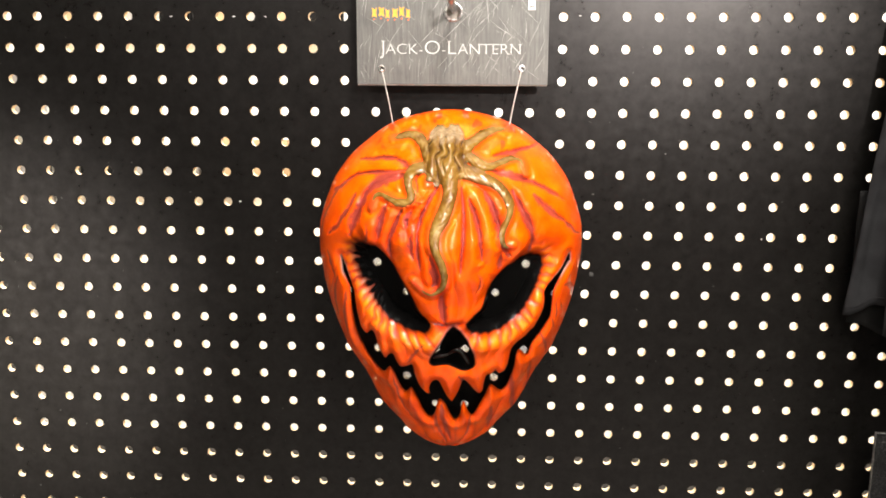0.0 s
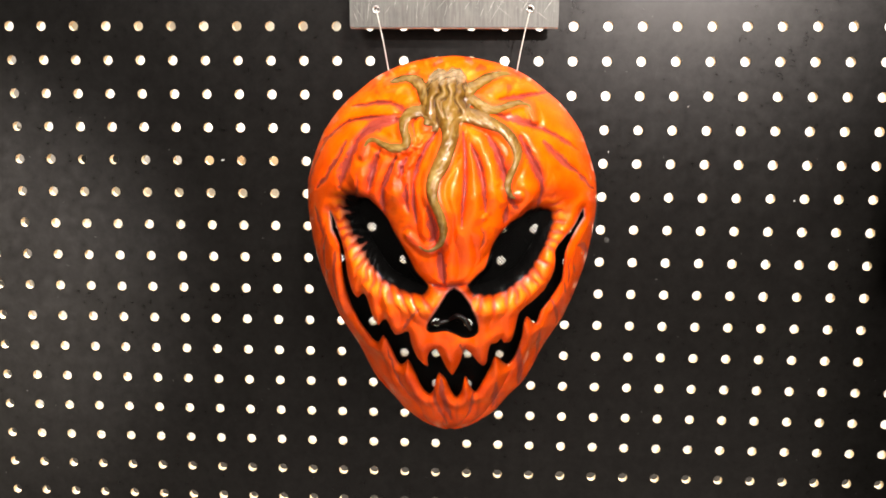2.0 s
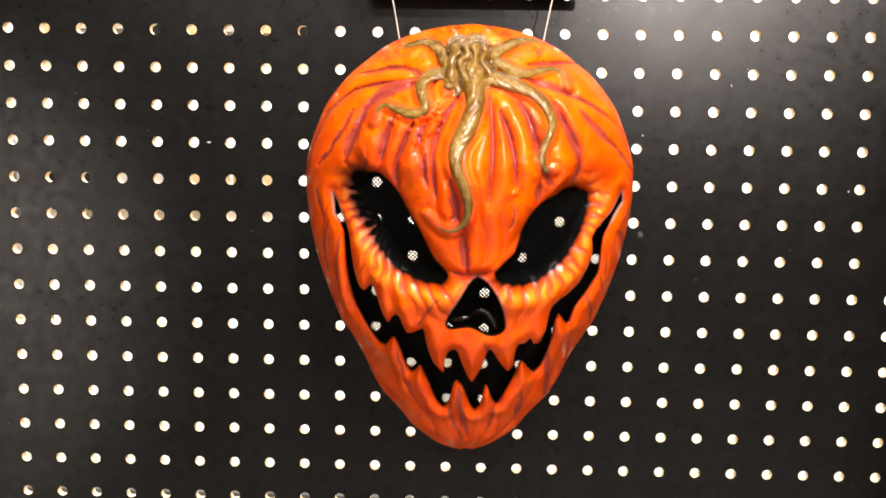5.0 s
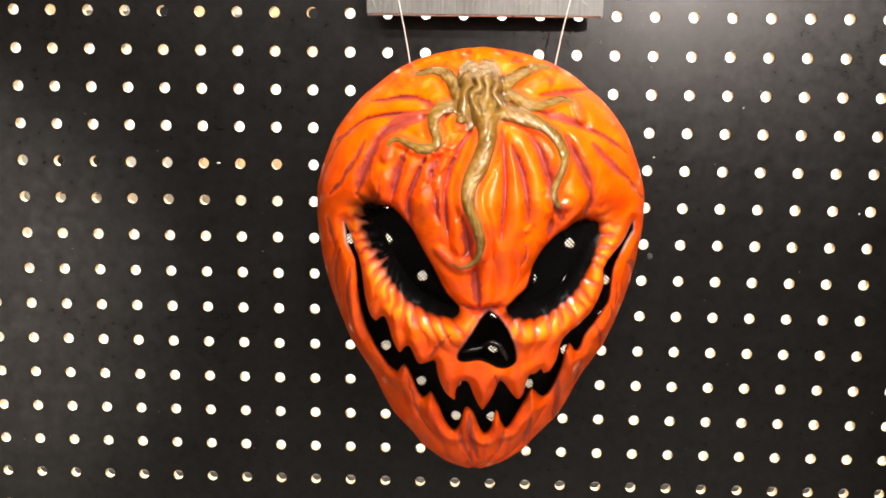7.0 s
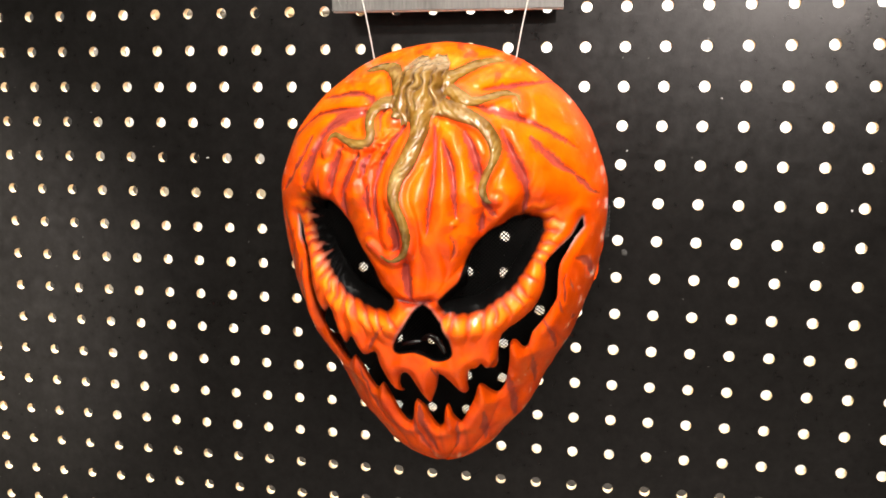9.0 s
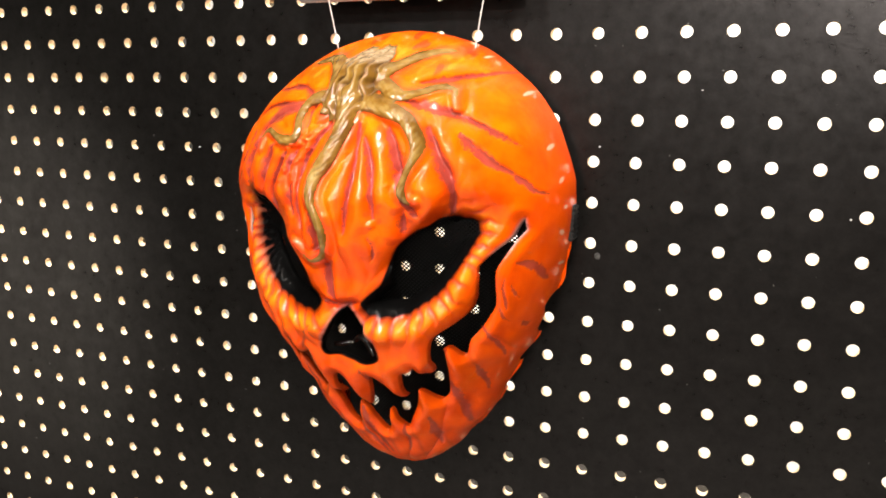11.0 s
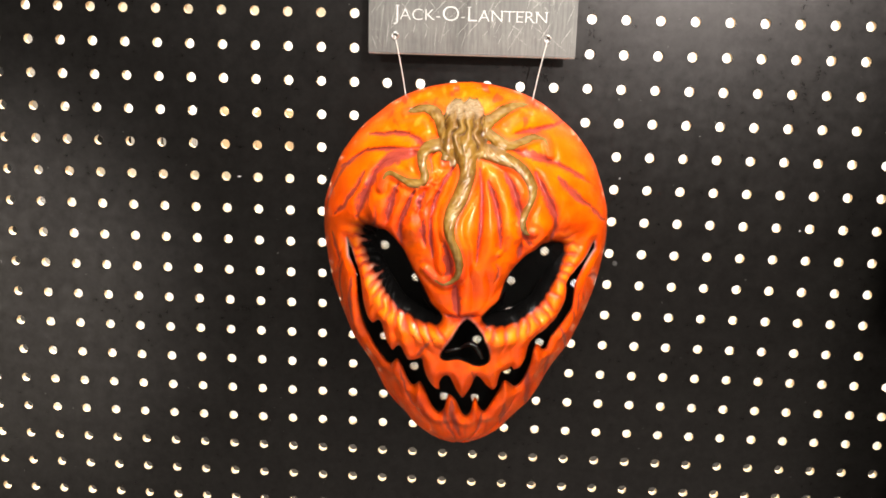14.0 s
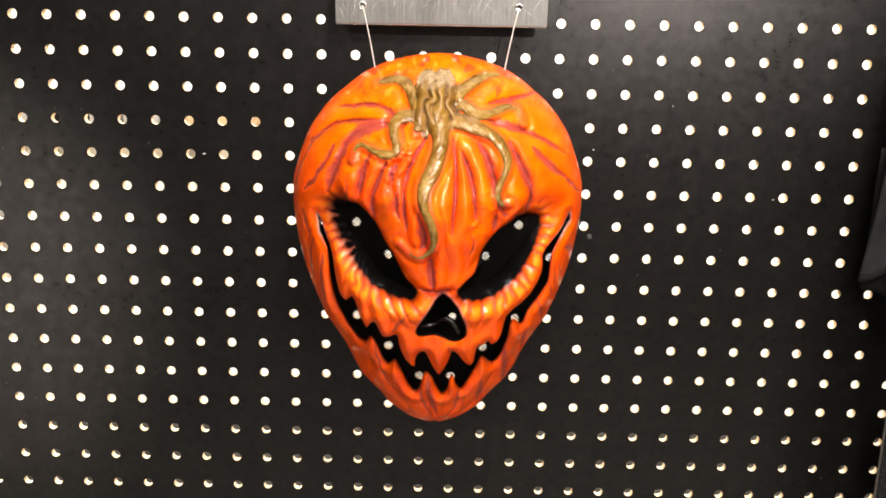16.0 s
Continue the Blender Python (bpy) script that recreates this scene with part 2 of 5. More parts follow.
def card_build(tree, shader):
    """Printed brushed metal: upright grain, clouds and worn rubs."""
    link = tree.links.new
    at = tree.nodes.new("ShaderNodeTexCoord")
    lay = node(tree, "Mapping", Scale=(1, 1, 0.07))
    link(at.outputs["Object"], lay.inputs[0])
    grain, cloud, rub = node(tree, "TexNoise", Scale=520.0, Detail=5.0, Roughness=0.65), node(tree, "TexNoise", Scale=38.0, Detail=7.0, Roughness=0.7), node(tree, "TexNoise", Scale=170.0, Detail=6.0, Roughness=0.7)
    link(lay.outputs[0], grain.inputs["Vector"])
    link(at.outputs["Object"], cloud.inputs["Vector"])
    link(at.outputs["Object"], rub.inputs["Vector"])
    one, two = node(tree, "Mix"), node(tree, "Mix")
    for n in (one, two):
        n.data_type = "RGBA"
    one.blend_type = "MULTIPLY"
    one.inputs["Factor"].default_value = 1.0
    link(ramp(tree, grain.outputs["Fac"], [(0.3, (0.070, 0.068, 0.066)), (0.7, (0.142, 0.139, 0.134))]), one.inputs[6])
    link(ramp(tree, cloud.outputs["Fac"], [(0.3, (0.72,) * 3), (0.7, (1.16, 1.15, 1.13))]), one.inputs[7])
    link(ramp(tree, rub.outputs["Fac"], [(0.62, (0, 0, 0)), (0.78, (0.6, 0.6, 0.6))]), two.inputs["Factor"])
    link(one.outputs[2], two.inputs[6])
    two.inputs[7].default_value = (0.24, 0.235, 0.225, 1)
    link(two.outputs[2], shader.inputs["Base Color"])
    shader.inputs["Roughness"].default_value = 0.5
    bump(tree, shader, grain.outputs["Fac"], 0.12, 0.0003)


CARD = material("brushed_grey_card", card_build)
LETTER = noisy("white_ink", (0.42, 0.42, 0.415), (0.52, 0.52, 0.51), 300.0, 0.6)
CARDSCRATCH = noisy("pale_scratch", (0.20, 0.195, 0.19), (0.36, 0.35, 0.34), 200.0, 0.5)
for cloth in (CLOTH, DARKCLOTH):
    cloth.node_tree.nodes["Principled BSDF"].inputs["Specular IOR Level"].default_value = 0.08
CARDEDGE = noisy("card_edge", (0.30, 0.26, 0.23), (0.42, 0.37, 0.33), 120.0, 0.8)
YELLOW = noisy("yellow_print", (0.62, 0.27, 0.02), (0.75, 0.38, 0.04), 300.0, 0.5)
RED = noisy("red_print", (0.6, 0.1, 0.02), (0.7, 0.16, 0.03), 300.0, 0.5)
SCRATCH = noisy("bare_scratch", (0.55, 0.54, 0.52), (0.7, 0.69, 0.67), 300.0, 0.5)
SCUFF = noisy("rubbed_board", (0.006, 0.006, 0.006), (0.07, 0.068, 0.066), 900.0, 0.5)
BLACKCARD = noisy("black_gloss_card", (0.01, 0.01, 0.01), (0.018, 0.018, 0.018), 40.0, 0.25)
BLACKPLASTIC = noisy("black_plastic", (0.012, 0.012, 0.012), (0.022, 0.022, 0.022), 200.0, 0.4)
NOSTRIL = noisy("wet_black_paint", (0.003, 0.002, 0.002), (0.010, 0.006, 0.005), 160.0, 0.18, 0.0, 0.05)
CLIPBLACK = noisy("matt_black_plastic", (0.004, 0.004, 0.004), (0.008, 0.008, 0.008), 200.0, 0.6)
TAN = noisy("brown_board", (0.3, 0.2, 0.11), (0.4, 0.28, 0.16), 30.0, 0.8)


# ---- building helpers ----
def thing(name, data=None, at=(0, 0, 0), label="", category="", group="", kind=""):
    ob = new(name, data)
    ob.location = at
    return tagged(ob, label, category, group, kind)


def mesh_of(name, verts, faces, mat, smooth=False):
    me = bpy.data.meshes.new(name)
    me.from_pydata([tuple(v) for v in verts], [], [tuple(int(i) for i in f) for f in faces])
    for m in mat if isinstance(mat, (list, tuple)) else (mat,):
        me.materials.append(m)
    if smooth:
        me.polygons.foreach_set("use_smooth", [True] * len(me.polygons))
    me.update()
    return me


def part(name, bm, mat, parent, label="", smooth=False):
    """Links a bmesh or mesh as one object under a thing or a part."""
    if isinstance(bm, bpy.types.Mesh):
        me = bm
    else:
        me = bpy.data.meshes.new(name)
        bm.to_mesh(me)
        bm.free()
        me.materials.append(mat)
        if smooth:
            me.polygons.foreach_set("use_smooth", [True] * len(me.polygons))
    ob = new(name, me)
    ob.parent = parent
    return tagged(ob, label)


def box(x0, x1, y0, y1, z0, z1, bevel=0.0):
    bm = bmesh.new()
    bmesh.ops.create_cube(bm, size=1, matrix=Matrix.LocRotScale(((x0 + x1) / 2, (y0 + y1) / 2, (z0 + z1) / 2), None, (x1 - x0, y1 - y0, z1 - z0)))
    if bevel:
        bmesh.ops.bevel(bm, geom=list(bm.edges), offset=bevel, segments=2, affect="EDGES")
    return bm


def catmull(points, steps):
    """A smooth curve through the points (rows of any width), with steps to each span."""
    p = np.array(points, float)
    p = np.vstack([2 * p[0] - p[1], p, 2 * p[-1] - p[-2]])
    t = np.arange(steps)[:, None] / steps
    out = []
    for a, b, c, d in zip(p[:-3], p[1:-2], p[2:-1], p[3:]):
        out.append(0.5 * (2 * b + (c - a) * t + (2 * a - 5 * b + 4 * c - d) * t**2 + (3 * b - a - 3 * c + d) * t**3))
    return np.vstack(out + [p[-2:-1]])


def tube(line, radii, sides=10, flutes=0, depth=0.0, flat=1.0):
    """A tapered round rod along a line in space, closed at both ends."""
    line, verts, faces = np.array(line, float), [], []
    ahead = np.gradient(line, axis=0)
    ahead /= np.linalg.norm(ahead, axis=1)[:, None] + 1e-12
    up = np.array((0, -1.0, 0))
    for n, (p, a, r) in enumerate(zip(line, ahead, radii)):
        side = np.cross(a, up)
        if np.linalg.norm(side) < 0.05:
            side = np.cross(a, (1.0, 0, 0))
        side /= np.linalg.norm(side)
        lift = np.cross(side, a)
        for k in range(sides):
            w = 2 * math.pi * k / sides
            q = r * (1 + depth * math.sin(flutes * w + 0.5 * n))
            verts.append(p + q * (math.cos(w) * side + flat * math.sin(w) * lift))
    for n in range(len(line) - 1):
        for k in range(sides):
            a, b = n * sides + k, n * sides + (k + 1) % sides
            faces.append((a, b, b + sides, a + sides))
    faces += [tuple(range(sides))[::-1], tuple(range((len(line) - 1) * sides, len(line) * sides))]
    return verts, faces


# ---- the shop: floor, ceiling, walls ----
def slab(name, x0, x1, y0, y1, z0, z1, mat, label, category):
    me = bpy.data.meshes.new(name)
    bm = box(x0, x1, y0, y1, z0, z1)
    bm.to_mesh(me)
    bm.free()
    me.materials.append(mat)
    return thing(name, me, label=label, category=category, kind="structure")


slab("floor", -3.2, 3.2, -4.2, 1.2, -0.1, 0.0, FLOORING, "grey vinyl shop floor with a soft sheen", "floor")
slab("ceiling", -3.2, 3.2, -4.2, 1.2, 3.2, 3.3, CEILING, "dark painted shop ceiling over the aisle", "ceiling")
slab("wall_west", -3.3, -3.2, -4.2, 1.2, 0, 3.2, GREYWALL, "dark grey painted shop wall closing the aisle", "wall")
slab("wall_east", 3.2, 3.3, -4.2, 1.2, 0, 3.2, GREYWALL, "dark grey painted shop wall closing the aisle", "wall")
# unseen; paler than the other walls to lift the board's reflected haze
slab("wall_south", -3.2, 3.2, -4.3, -4.2, 0, 3.2, BEIGEWALL, "unseen beige wall behind the aisle, paler to reflect in the board", "wall")
slab("wall_north", -3.2, 3.2, 1.2, 1.3, 0, 3.2, BACKWALL, "white painted wall seen through the peg holes", "wall")
slab("trim_dado", -3.2, 3.2, 1.185, 1.2, 0, 0.885, GREYWALL, "dark grey lower band of the white wall", "trim")

CHIPMARKS = [(-0.180, 1.651, 0.0015, 0.0006), (0.118, 1.660, 0.0006, 0.0006), (0.259, 1.624, 0.0007, 0.0007), (-0.231, 1.803, 0.0012, 0.0005), (-0.179, 1.803, 0.0015, 0.0005), (-0.153, 1.803, 0.0011, 0.0004), (0.102, 1.804, 0.0012, 0.0004), (0.176, 1.694, 0.0004, 0.0004)]

# ---- pegboard ----
PITCH, HOLE, THICK = 0.0254, 0.00355, 0.0052
COLS, ROWSUP = range(-24, 24), range(-13, 20)
BX0, BX1 = (-24 - 0.5) * PITCH + 4.5 * PITCH, 23.5 * PITCH + 4.5 * PITCH
BZ0, BZ1 = 1.60 - 19.5 * PITCH, 1.60 + 13.5 * PITCH


def pegboard():
    """A hardboard sheet with round holes bored through it on an inch grid."""
    n = 16
    ring = [(math.cos(2 * math.pi * (k + 0.5) / n), math.sin(2 * math.pi * (k + 0.5) / n)) for k in range(n)]
    edge = []
    for c, s in ring:
        f = 0.5 * PITCH / max(abs(c), abs(s))
        edge.append((c * f, s * f))
    cell_v, cell_f, cell_m = [], [], []
    for (rad, y) in ((HOLE + 0.00025, 0.0), (HOLE, 0.0003), (HOLE, THICK)):
        cell_v += [(c * rad, y, s * rad) for c, s in ring]
    cell_v += [(a, 0.0, b) for a, b in edge]
    h = PITCH / 2
    cell_v += [(h, 0, h), (-h, 0, h), (-h, 0, -h), (h, 0, -h)]
    for k in range(n):
        j = (k + 1) % n
        cell_f.append((k, j, 16 + j, 16 + k)), cell_m.append(0)
        cell_f.append((16 + k, 16 + j, 32 + j, 32 + k)), cell_m.append(1)
        a, b = edge[k], edge[j]
        if abs(abs(a[0]) - h) < 1e-9 and abs(abs(b[0]) - h) < 1e-9 or abs(abs(a[1]) - h) < 1e-9 and abs(abs(b[1]) - h) < 1e-9:
            cell_f.append((48 + k, 48 + j, j, k))
        else:
            q = 64 + [(1, 1), (-1, 1), (-1, -1), (1, -1)].index((1 if a[0] + b[0] > 0 else -1, 1 if a[1] + b[1] > 0 else -1))
            cell_f.append((48 + k, q, 48 + j, j, k))
        cell_m.append(0)
    verts, faces, mats = [], [], []
    for r in ROWSUP:
        for c in COLS:
            o, cx, cz = len(verts), (c + 4.5) * PITCH, 1.60 - r * PITCH
            verts += [(x + cx, y, z + cz) for x, y, z in cell_v]
            faces += [tuple(i + o for i in f) for f in cell_f]
            mats += cell_m
    # the plain sheet outside the bored stretch, and the sheet's far side
    for x0, x1, z0, z1 in ((-1.83, BX0, 0, 3.2), (BX1, 1.83, 0, 3.2), (BX0, BX1, 0, BZ0), (BX0, BX1, BZ1, 3.2)):
        o = len(verts)
        verts += [(x0, 0, z0), (x1, 0, z0), (x1, 0, z1), (x0, 0, z1), (x0, THICK, z0), (x1, THICK, z0), (x1, THICK, z1), (x0, THICK, z1)]
        faces += [(o, o + 1, o + 2, o + 3), (o + 7, o + 6, o + 5, o + 4)]
        mats += [0, 1]
    me = mesh_of("wall_pegboard", verts, faces, (BOARD, FIBRE))
    me.polygons.foreach_set("material_index", mats)
    bm = bmesh.new()
    bm.from_mesh(me)
    bmesh.ops.remove_doubles(bm, verts=list(bm.verts), dist=1e-6)
    bm.to_mesh(me)
    bm.free()
    return thing("wall_pegboard", me, label="black hardboard pegboard with round holes on a grid", category="pegboard", kind="structure")


pegboard()
slab("wall_side_west", -3.2, -1.83, 0, 0.05, 0, 3.2, GREYWALL, "dark grey painted wall beside the pegboard", "wall")
slab("wall_side_east", 1.83, 3.2, 0, 0.05, 0, 3.2, GREYWALL, "dark grey painted wall beside the pegboard", "wall")

# ---- mask ----
MASK = (0.0, 0.0, 1.40)
MM = 0.001
# height in mm -> half width, and height -> how far the middle stands off the board
WIDTH = [(44.5, 0), (45, 4), (47, 12), (51, 22), (58, 31), (64, 38), (72, 44), (80, 51), (88, 58), (99, 64), (110, 69), (118, 73), (131, 80.5), (141, 86.5), (150, 90), (160, 94),
         (180, 100.5), (203, 105), (225, 107), (238, 106.5), (251, 103.5), (264, 99), (274, 95), (285, 88), (296, 79), (305, 68.5), (314, 57), (320, 46), (325, 32), (328, 19), (329.5, 8), (330, 0)]
PROFILE = [(44.5, 14), (46, 30), (52, 42), (62, 56), (79, 69), (97, 81), (110, 87), (125, 98), (141, 108), (156, 114), (176, 117), (195, 122), (215, 127), (235, 127), (252, 122), (268, 115),
           (285, 101), (299, 85), (308, 73), (316, 58), (323, 42), (327, 30), (330, 18)]
RIM = 14.0


def eased(keys, v):
    """A curve through keys that does not overshoot."""
    k = np.array(keys, float)
    xs, ys = k[:, 0], k[:, 1]
    d = np.diff(ys) / np.diff(xs)
    m = np.r_[d[0], np.where(d[:-1] * d[1:] > 0, 2 * d[:-1] * d[1:] / np.where(d[:-1] + d[1:] == 0, 1, d[:-1] + d[1:]), 0), d[-1]]
    v = np.clip(v, xs[0], xs[-1])
    i = np.clip(np.searchsorted(xs, v) - 1, 0, len(xs) - 2)
    s = xs[i + 1] - xs[i]
    t = (v - xs[i]) / s
    return ys[i] * (2 * t**3 - 3 * t**2 + 1) + ys[i + 1] * (3 * t**2 - 2 * t**3) + s * (m[i] * (t**3 - 2 * t**2 + t) + m[i + 1] * (t**3 - t**2))


def dome(x, z):
    """How far the mask's bare form stands off the board, in mm."""
    across = np.abs(x) / np.maximum(eased(WIDTH, z), 1e-3)
    full = np.interp(z, [60, 150, 205, 240, 272, 300, 330], [2.2, 2.2, 2.3, 2.75, 2.8, 2.5, 2.2])
    return RIM + (eased(PROFILE, z) - RIM) * np.sqrt(np.clip(1 - across**full, 0, 1))


def away(loop, x, z, closed=True):
    """Distance from a closed outline (inside: minus) or an open line."""
    a = np.array(loop, float)
    b = np.roll(a, -1, 0) if closed else a[1:]
    a = a if closed else a[:-1]
    best, inside = np.full(x.shape, 1e9), np.zeros(x.shape, bool)
    for (ax, az), (bx, bz) in zip(a, b):
        dx, dz = bx - ax, bz - az
        t = np.clip(((x - ax) * dx + (z - az) * dz) / (dx * dx + dz * dz + 1e-12), 0, 1)
        best = np.minimum(best, (x - ax - t * dx) ** 2 + (z - az - t * dz) ** 2)
        if closed:
            crosses = (az > z) != (bz > z)
            inside ^= crosses & (x < dx * (z - az) / (dz if dz else 1e-12) + ax)
    best = np.sqrt(best)
    return np.where(inside, -best, best)


def ring_of(points, steps=5):
    return catmull(list(points) + [points[0]], steps)[:-1]


EYE_L = ring_of([(-57.6, 233.6), (-51.5, 234), (-47.5, 231.1), (-43.3, 226.8), (-39, 221.6), (-35.7, 216), (-31.8, 209.6), (-27.7, 202.4), (-23.8, 194.7), (-18.9, 186.3), (-13.8, 180.9), (-12.1, 177.9), (-16.9, 176.3), (-25, 177.5), (-33.2, 180), (-39.8, 184.3), (-44.9, 190.4), (-49.1, 196.4), (-53.6, 202.5), (-58.6, 211.3), (-62.5, 218.9), (-64.1, 225.6)], 4)
EYE_R = ring_of([(15.5, 180.2), (21, 185.7), (26.2, 190.5), (28.4, 197.4), (30.6, 204.3), (34.7, 211.9), (39.3, 216.7), (43.4, 220.1), (48.9, 222.6), (53.8, 226.2), (59.2, 227), (65.1, 222.9), (66.5, 218.7), (65.1, 213.6), (62.8, 207.8), (59.9, 200.9), (55.8, 194.7), (50.7, 187.1), (44.2, 182.5), (37.7, 177.9), (31.2, 176), (22.9, 176.5), (17.8, 177.4)], 4)
NOSE = ring_of([(5.5, 177), (2.4, 174.9), (-0.9, 170.1), (-3.9, 164.7), (-7.9, 158.4), (-11, 151.9), (-10, 148.6), (-5.2, 148.8), (1.2, 149.8), (6.1, 148), (11, 144.9), (15.9, 144.5), (19.7, 145.9), (21.1, 150), (19.4, 158.7), (16.6, 165.6), (13.2, 171.3), (9, 175.7)], 4)
LIP_WEST = [(-81.2, 221.4), (-76.4, 213.1), (-71.9, 204.4), (-69.6, 198.4), (-67.9, 188), (-66.6, 177.2), (-64.3, 168.5), (-60.7, 165), (-58, 167.5), (-55.1, 169.5), (-53.1, 165.6), (-51.1, 158.7), (-48.5, 150.9), (-45.8, 147.1), (-43.3, 150.8), (-40.8, 152.9), (-38.8, 151.7), (-36.5, 145.4), (-34.2, 141.8), (-29.8, 143.3), (-24.8, 145.6), (-23.5, 138.1), (-21.5, 129.6), (-18.2, 120.9), (-13.7, 114.1), (-12.7, 119.1), (-12.7, 123.9), (-10.8, 130.8), (-7.5, 133.7), (-4.8, 131.2)]
LIP_EAST = [(-1.2, 119.9), (3.3, 109.6), (5.9, 112.8), (9.6, 122.5), (12.4, 132.8), (15.1, 132.7), (19.6, 124.4), (25.8, 116), (27.8, 121.2), (28.3, 128.1), (30, 136), (33.4, 136.4), (35.6, 138.3), (37.2, 139.7), (39.4, 135.5), (42.5, 133.5), (45, 136.6), (46.4, 146.8), (48, 156.3), (51.5, 161.3), (59, 166.5), (67, 173.8), (71.3, 183.2), (72.5, 192.2), (72.4, 199.4), (77.5, 205.6), (85, 212.4), (87.7, 216), (90, 220.8), (92.1, 224.2)]
JAW_EAST = [(92.9, 218.4), (87.8, 211.7), (83.2, 203.5), (79.9, 197), (79.1, 187.8), (78.6, 176.4), (75.3, 169.6), (70.1, 161.3), (64.8, 154.9), (62.1, 146.1), (59.4, 145.7), (56.5, 150.3), (53.6, 152.6), (52.3, 148), (51.7, 137.4), (49.5, 125.9), (47, 116.4), (42.6, 111.3), (38.4, 115.6), (35.4, 119.9), (32.8, 120.5), (30.6, 113.3), (28.2, 106.7), (24.3, 98.3), (20.5, 90.6), (18.2, 91.9), (15.8, 96.9), (14.1, 102.9), (12.3, 104.7), (11.1, 99.5)]
JAW_WEST = [(9.6, 90.9), (6.2, 85.9), (3.2, 90), (0.1, 99.4), (-2.5, 105.9), (-5.3, 108.4), (-7.7, 104.3), (-9.7, 94.2), (-12.8, 87.8), (-16.5, 89.8), (-20.1, 97.5), (-23.6, 108.1), (-26.1, 114.7), (-28.1, 117.2), (-30.7, 113.6), (-33.7, 111.8), (-36.8, 116.9), (-39.3, 126.1), (-41.8, 133.9), (-44.2, 136), (-47, 132.3), (-49.4, 129), (-53.9, 130.6), (-59, 138.2), (-64.2, 147.2), (-67.7, 154.4), (-70.9, 167.3), (-72.5, 182.1), (-73.2, 196.7), (-74.1, 200.9), (-79.5, 209.2)]
MOUTH_TOP, MOUTH_LOW = catmull(LIP_WEST + LIP_EAST, 3), catmull(JAW_EAST + JAW_WEST, 3)
MOUTH = np.vstack([MOUTH_TOP, MOUTH_LOW])
# valleys between the ribs of brow and jaw: depth and width in mm, then the line
VALLEY_A = [
    (5.0, 8, [(10.5, 277.3), (11.8, 268.9), (12.5, 256.9), (12.2, 242.3), (11.9, 227.4), (10.3, 218.9)]), (4.5, 7.5, [(14.9, 271.9), (19.2, 261.5), (22.3, 253.5), (24.2, 242.3), (25.4, 228.6)]), (5.5, 9, [(21.8, 278.1), (30.2, 269.1), (34.2, 260), (38, 248.7), (41.1, 238.3), (45, 229.7)]),
    (3.5, 7, [(38.7, 234.2), (38.7, 226), (36.8, 216.2)]), (6.0, 11, [(45.9, 275.3), (53.5, 261.5), (60, 250.5), (62, 240.9), (59.9, 228.6)]), (4.5, 9, [(-5.4, 280.1), (-12.3, 267.9), (-16.7, 258.8), (-19.5, 249.7), (-20.1, 238.4), (-18.6, 223.2), (-14.6, 202.8)]),
    (5.0, 9, [(-8.1, 230.2), (-7.1, 214.6), (-2, 201.7), (-2.3, 191.7), (0.1, 179.4)]),
]
VALLEY_B = [
    (3.5, 8, [(-16.9, 267.8), (-24.4, 260.7), (-28.2, 251.6), (-26.1, 241.2), (-23.4, 227.5)]), (5.0, 10, [(-31.6, 262.1), (-36.6, 250.4), (-40.6, 240.9), (-40.1, 224.3)]), (5.0, 10, [(-43.1, 264.1), (-47.3, 252.9), (-50.5, 239.6), (-48.2, 232.9)]),
    (5.0, 12, [(-29.6, 285.1), (-48.2, 280.3), (-60.1, 271.8), (-63.8, 260.7), (-68.4, 250.3), (-71.7, 240.3)]), (2.5, 8, [(-67.4, 270), (-74.2, 258.5), (-82.9, 246.6), (-91.2, 236.9)]), (3.5, 9, [(-28.9, 288.6), (-48.7, 285.8), (-67.4, 282.9), (-77.6, 277.4), (-87.3, 270.4)]),
    (3.5, 9, [(-69.8, 293.2), (-55.2, 294.8), (-37.7, 294.7), (-27.9, 289.2)]), (4.0, 10, [(33.4, 287.6), (46.7, 283.4), (60.5, 279.8), (73.3, 273.4), (87.4, 264.6)]),
]
VALLEY_C = [
    (4.0, 9, [(30.9, 297.7), (43.2, 299.1), (56.9, 301.9), (69.5, 303.7)]), (2.0, 6, [(63, 270.7), (73.6, 260.2), (87.9, 249.1), (100.8, 236.9)]), (7.0, 8, [(-11.5, 181), (-5.2, 178.9), (0.5, 178.1), (7.4, 179.1), (15.2, 181.4)]),
    (2.5, 8, [(-0.8, 229.1), (5, 215.1), (9.3, 195.4), (7.3, 180.4)]), (2.0, 7, [(16.2, 215.1), (20.1, 201.6), (17.4, 189.9)]), (5.5, 8, [(-3.3, 94.3), (-0.8, 78.9), (3.9, 59.6)]),
    (4.0, 8, [(7.4, 90.4), (6.5, 76.5), (6.2, 57.4)]), (4.0, 9, [(22.8, 91.4), (22, 76.6), (20.9, 57.3)]), (4.0, 9, [(35.5, 102), (35.7, 82.6), (35.9, 60.1)]),
    (4.5, 10, [(55.2, 115.2), (53.1, 101.7), (52.7, 77)]),
]
